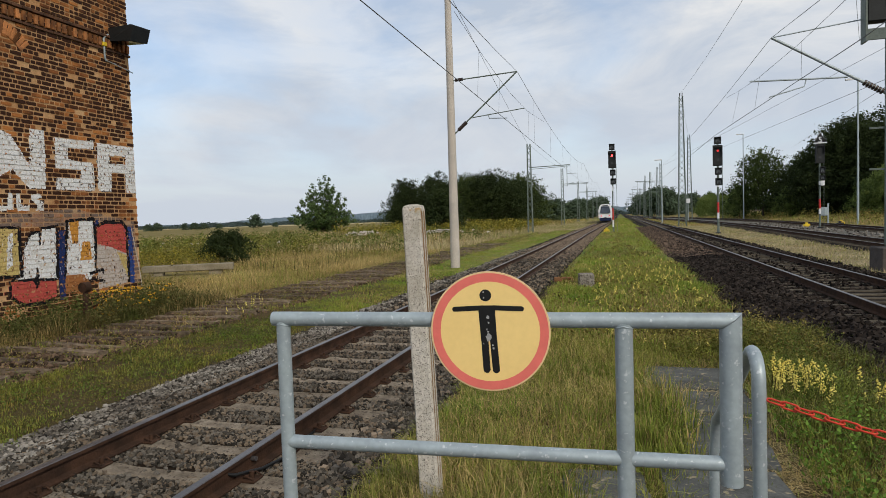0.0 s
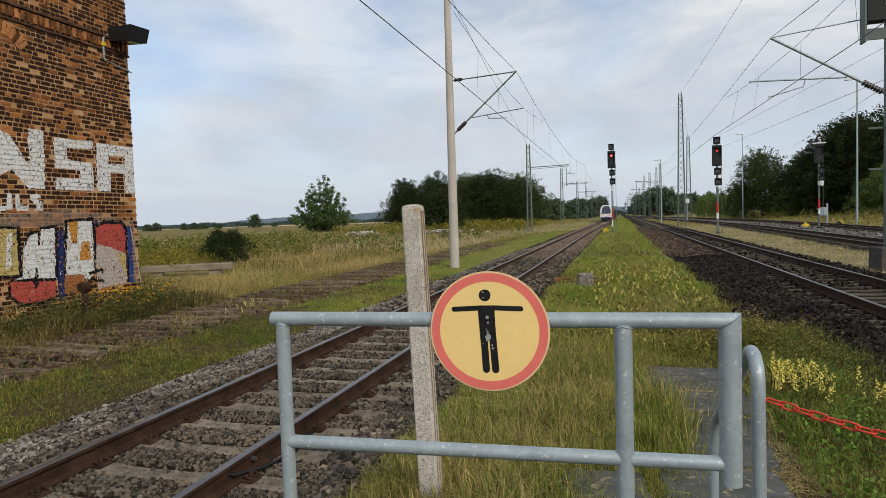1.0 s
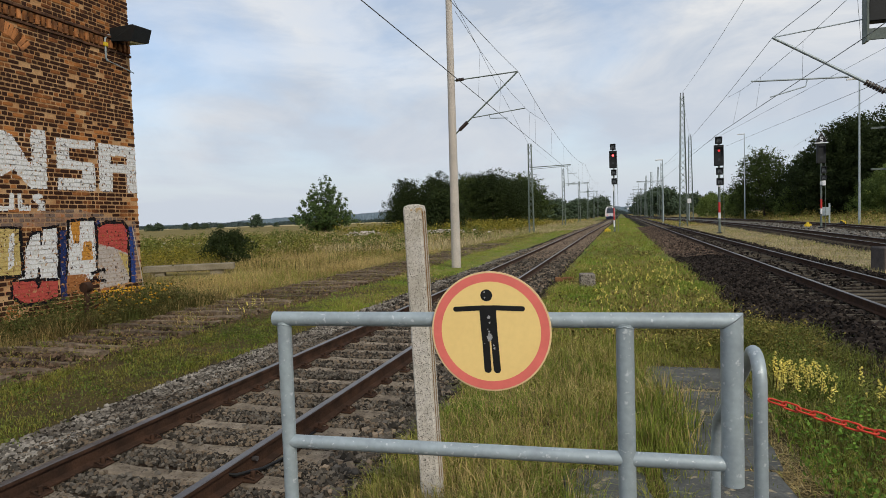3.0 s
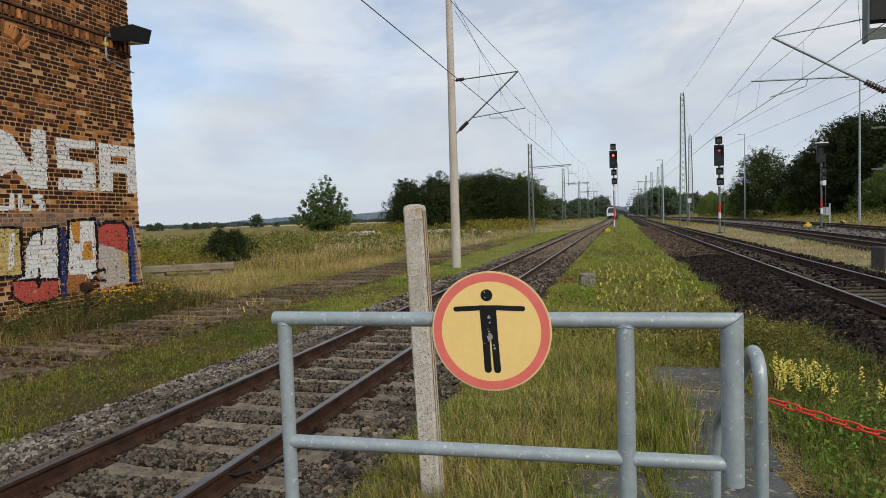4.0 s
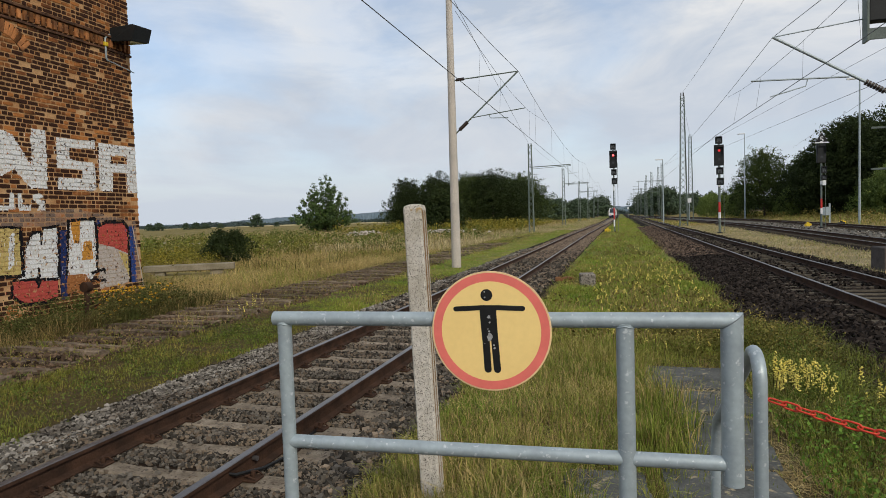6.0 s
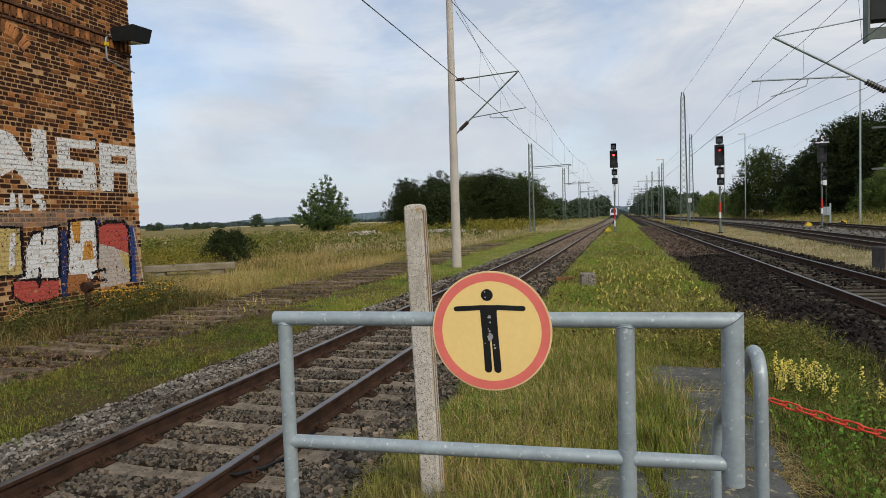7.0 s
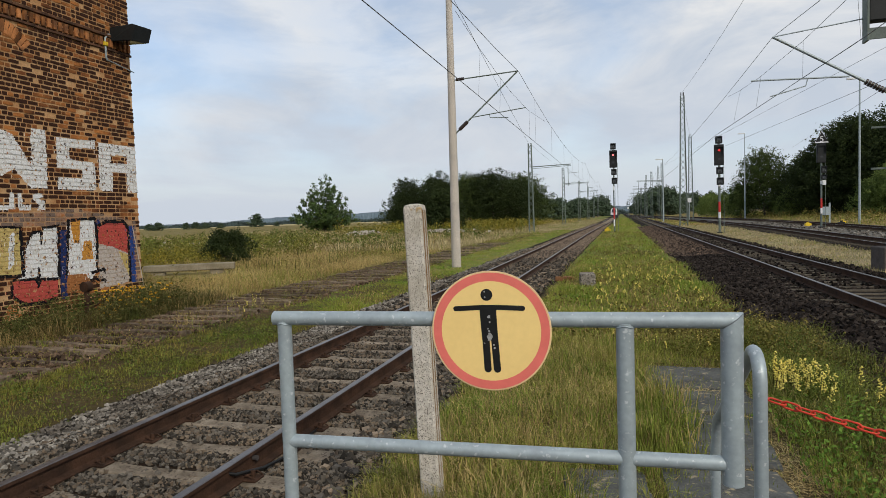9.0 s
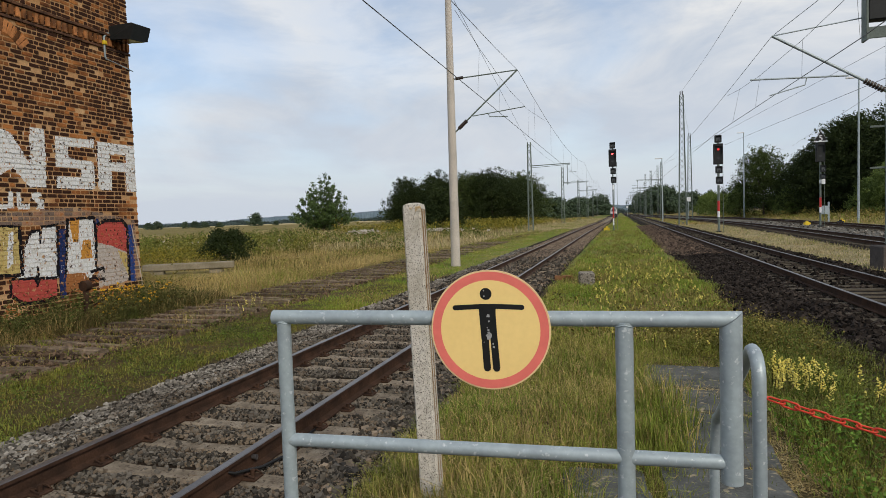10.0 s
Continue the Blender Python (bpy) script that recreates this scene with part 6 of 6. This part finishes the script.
grass("dry_grass", "dry grass on the bank behind the sidings", ((18, 70), (35, 190)), 9000, 6, (0.3, 0.8), 0.05, G2, 0.42, 112, 0.35, far=True, keep=lambda x, y, r: x > line_x(T4, y) + 2.3)
grass("weeds", "green weeds on the shoulder of the main line", ((1.3, 2.9), (4, 11)), 2300, 12, (0.10, 0.34), 0.007, [GRASS, WEED], 0.5, 113, 0.08, 0.6, ybias=1.1)
grass("straw_litter", "dry straw lying on the path slabs", ((0.2, 1.25), (4.0, 8.0)), 1900, 7, (0.14, 0.30), 0.005, [STRAW, HAY], 0.5, 114, 0.08, 0.5, flat=2.5, kind_word="straw")
grass("grass_tuft", "tall green grass tuft beside the path", ((0.12, 0.5), (4.0, 5.9)), 80, 22, (0.16, 0.36), 0.006, G2, 0.2, 115, 0.05, 0.3)


# ---- flowers ----
def flowers(name, label, spots, head, per, hr, mtl, seed, spire=False, stem=0.004, loose=0.5):
    """Flowering plants: thin stems that carry small blossoms."""
    rng = np.random.default_rng(seed)
    heads, hs, bases = [], [], []
    for x, y in spots:
        z = float(gz(x, y))
        h = rng.uniform(*hr)
        dx, dy = rng.normal() * 0.12 * h, rng.normal() * 0.12 * h
        bases.append(((x, y, z - 0.02), (x + dx * 0.5, y + dy * 0.5, z + h * 0.6), (x + dx, y + dy, z + h)))
        for k in range(per):
            if spire:
                f = 1 - 0.42 * k / per
                wide = head * (0.35 + 0.75 * k / per)
                heads.append((x + dx * f + rng.normal() * wide, y + dy * f + rng.normal() * wide, z + h * f))
            else:
                r = rng.random() ** 0.5 * head * per ** 0.5 * loose
                a = rng.uniform(0, math.tau)
                heads.append((x + dx + r * math.cos(a), y + dy + r * math.sin(a), z + h + rng.normal() * head * 0.4))
    t = tagged(new(name), label, "flowers", kind="stuff")
    st = Shape()
    for b in bases:
        st.tube(b, stem, 4, cap=False)
    part("stems", st, WEED, t)
    c = np.array(heads)
    n = len(c)
    o = np.array([(1, 0, 0), (0, 1, 0), (-1, 0, 0), (0, -1, 0), (0, 0, 0.7), (0, 0, -0.7)], float)
    v = c[:, None, :] + o[None] * (head * rng.uniform(0.6, 1.2, (n, 1, 1)))
    f = np.array([(0, 1, 4), (1, 2, 4), (2, 3, 4), (3, 0, 4), (1, 0, 5), (2, 1, 5), (3, 2, 5), (0, 3, 5)])
    part("blossoms", big_mesh("blossoms", v.reshape(-1, 3), (np.arange(n)[:, None, None] * 6 + f[None]).reshape(-1, 3), mtl), None, t)


rf = np.random.default_rng(55)
flowers("toadflax", "pale yellow toadflax flowering beside the chain", [(1.52 + rf.normal() * 0.11, 6.3 + rf.normal() * 0.22) for _ in range(46)] + [(2.15 + rf.normal() * 0.05, 6.2 + rf.normal() * 0.1) for _ in range(5)], 0.0125, 20, (0.22, 0.44), PALEFL, 61, spire=True)
flowers("yellow_flowers", "small yellow flowers scattered in the grass", [(a + rf.normal() * 0.28, b + rf.normal() * 0.1 * b) for a, b in ((1.2, 9.5), (0.2, 10), (1.6, 12), (0.6, 14), (-0.3, 12.5), (1.3, 17), (0.3, 21), (1.4, 23), (-0.4, 25), (0.8, 30)) for _ in range(17)], 0.014, 5, (0.12, 0.26), PALEFL, 62, spire=True)
flowers("yellow_flowers", "band of pale yellow flowers across the strip", [(rf.uniform(-0.9, 1.7), 18 + rf.normal() * 2.2) for _ in range(110)], 0.018, 6, (0.12, 0.28), PALEFL, 63, spire=True)
flowers("tansy", "yellow tansy flowering at the building's corner", [(-11.65 + rf.normal() * 0.26, 12.45 + rf.normal() * 0.55) for _ in range(120)], 0.024, 9, (0.15, 0.85), FLOWER, 64, stem=0.008)
flowers("yellow_flowers", "yellow flowers beside the abandoned bed", [(-8.4 + rf.normal() * 0.2, 12.6 + rf.normal() * 0.5) for _ in range(13)], 0.016, 6, (0.3, 0.6), PALEFL, 65, spire=True)
flowers("hogweed", "white hogweed umbels in the meadow", [(-30.3 + rf.normal() * 0.75, 70 + rf.normal() * 1.2) for _ in range(34)], 0.10, 10, (0.5, 0.9), WHITEFL, 66, stem=0.015)
flowers("hogweed", "white hogweed umbels in the meadow", [(-22.6 + rf.normal() * 2.2, 79 + rf.normal() * 1.5) for _ in range(60)], 0.10, 10, (0.4, 0.8), WHITEFL, 67, stem=0.015)
flowers("hogweed", "white hogweed umbels in the meadow", [(-33 + rf.normal() * 2.5, 45 + rf.normal() * 2) for _ in range(16)], 0.08, 9, (0.5, 0.9), WHITEFL, 68, stem=0.012)


# ---- train ----
def train():
    t = thing("train", "white regional railcar with a dark blue skirt, driving away", "train", T1 + float(line_x(T1_BEND, 136)), 136, 0.0)
    prof = [(-1.30, 0.75), (-1.42, 1.1), (-1.42, 2.4), (-1.36, 2.95), (-1.1, 3.55), (-0.75, 3.8), (0.75, 3.8), (1.1, 3.55), (1.36, 2.95), (1.42, 2.4), (1.42, 1.1), (1.30, 0.75)]
    n = len(prof)

    def loft(y_list):
        s = Shape()
        for y, k, dz in y_list:
            s.v += [(u * k, y + dz * max(0, w - 1.6), 0.75 + (w - 0.75) * (1 - 0.10 * (1 - k))) for u, w in prof]
        for i in range(len(y_list) - 1):
            for j in range(n):
                a = i * n
                s.f.append((a + j, a + (j + 1) % n, a + n + (j + 1) % n, a + n + j))
        s.f += [tuple(range(n))[::-1], tuple((len(y_list) - 1) * n + j for j in range(n))]
        low = [all(s.v[q][2] < 0.95 for q in f) for f in s.f]
        s.mi = [1 if l else 0 for l in low]
        s.sm = [False] * len(s.f)
        return s
    for k, off in enumerate((0, 21.2)):
        car = part("car_body", loft([(off, 0.97, 0.30 if k == 0 else 0), (off + 0.35, 0.99, 0.30 if k == 0 else 0), (off + 1.2, 1.0, 0.1 if k == 0 else 0), (off + 20.5, 1.0, 0.0)]), [WHITE, BLUE], t, "white car body with a blue skirt")
        for side in (-1, 1):
            for j in range(7):
                part("window", Shape().box(side * 1.425 - 0.01, side * 1.425 + 0.01, off + 2.2 + j * 2.6, off + 4.2 + j * 2.6, 1.75, 2.6, 0.005), GLASS, car)
            part("door", Shape().box(side * 1.43 - 0.012, side * 1.43 + 0.012, off + 1.3, off + 2.1, 0.9, 2.9, 0.005), RED, car, "red door panel")
            part("bogie", Shape().box(side * 0.9 - 0.15, side * 0.9 + 0.15, off + 2.5, off + 5.2, 0.25, 0.75, 0.05), DARKBOX, car)
        for yb in (3.0, 4.7, 16.0, 17.7):
            w = part("wheelset", Shape().tube([(-0.80, off + yb, 0.46), (-0.68, off + yb, 0.46)], 0.46, 20).tube([(0.68, off + yb, 0.46), (0.80, off + yb, 0.46)], 0.46, 20).tube([(-0.7, off + yb, 0.46), (0.7, off + yb, 0.46)], 0.08, 8), RAIL, car)
    ws = Shape()
    ws.add([(-1.08, -0.03, 1.95), (1.08, -0.03, 1.95), (0.84, 0.42, 3.35), (-0.84, 0.42, 3.35), (-1.08, 0.2, 1.95), (1.08, 0.2, 1.95), (0.84, 0.66, 3.35), (-0.84, 0.66, 3.35)], [(0, 1, 2, 3), (7, 6, 5, 4), (0, 4, 5, 1), (1, 5, 6, 2), (2, 6, 7, 3), (3, 7, 4, 0)])
    part("windscreen", ws, GLASS, t, "large dark rear windscreen")
    part("front_skirt", Shape().box(-1.2, 1.2, -0.14, 0.5, 0.30, 0.95, 0.08), BLUE, t)
    part("destination_box", Shape().box(-0.55, 0.55, 0.42, 0.7, 3.42, 3.6, 0.02), BLACK, t)
    part("coupler", Shape().box(-0.2, 0.2, -0.45, 0.1, 0.8, 1.12, 0.05), DARKBOX, t)
    for sx in (-1, 1):
        part("tail_light", Shape().tube([(sx * 0.8, -0.12, 1.35), (sx * 0.8, 0.05, 1.35)], 0.12, 12), TAIL, t, "red tail light")
    return t


TRAIN = train()


def motions():
    """The train leaves at an even pace."""
    rows = []
    for s in (0, 1, 2, 3, 4, 5, 6, 7, 8, 9, 10):
        y = 136 + 17.2 * s
        rows.append((s, pose(T1 + float(line_x(T1_BEND, y)), y, 0, 0, 0, 0.5)))
    walk(TRAIN, rows)


motions()
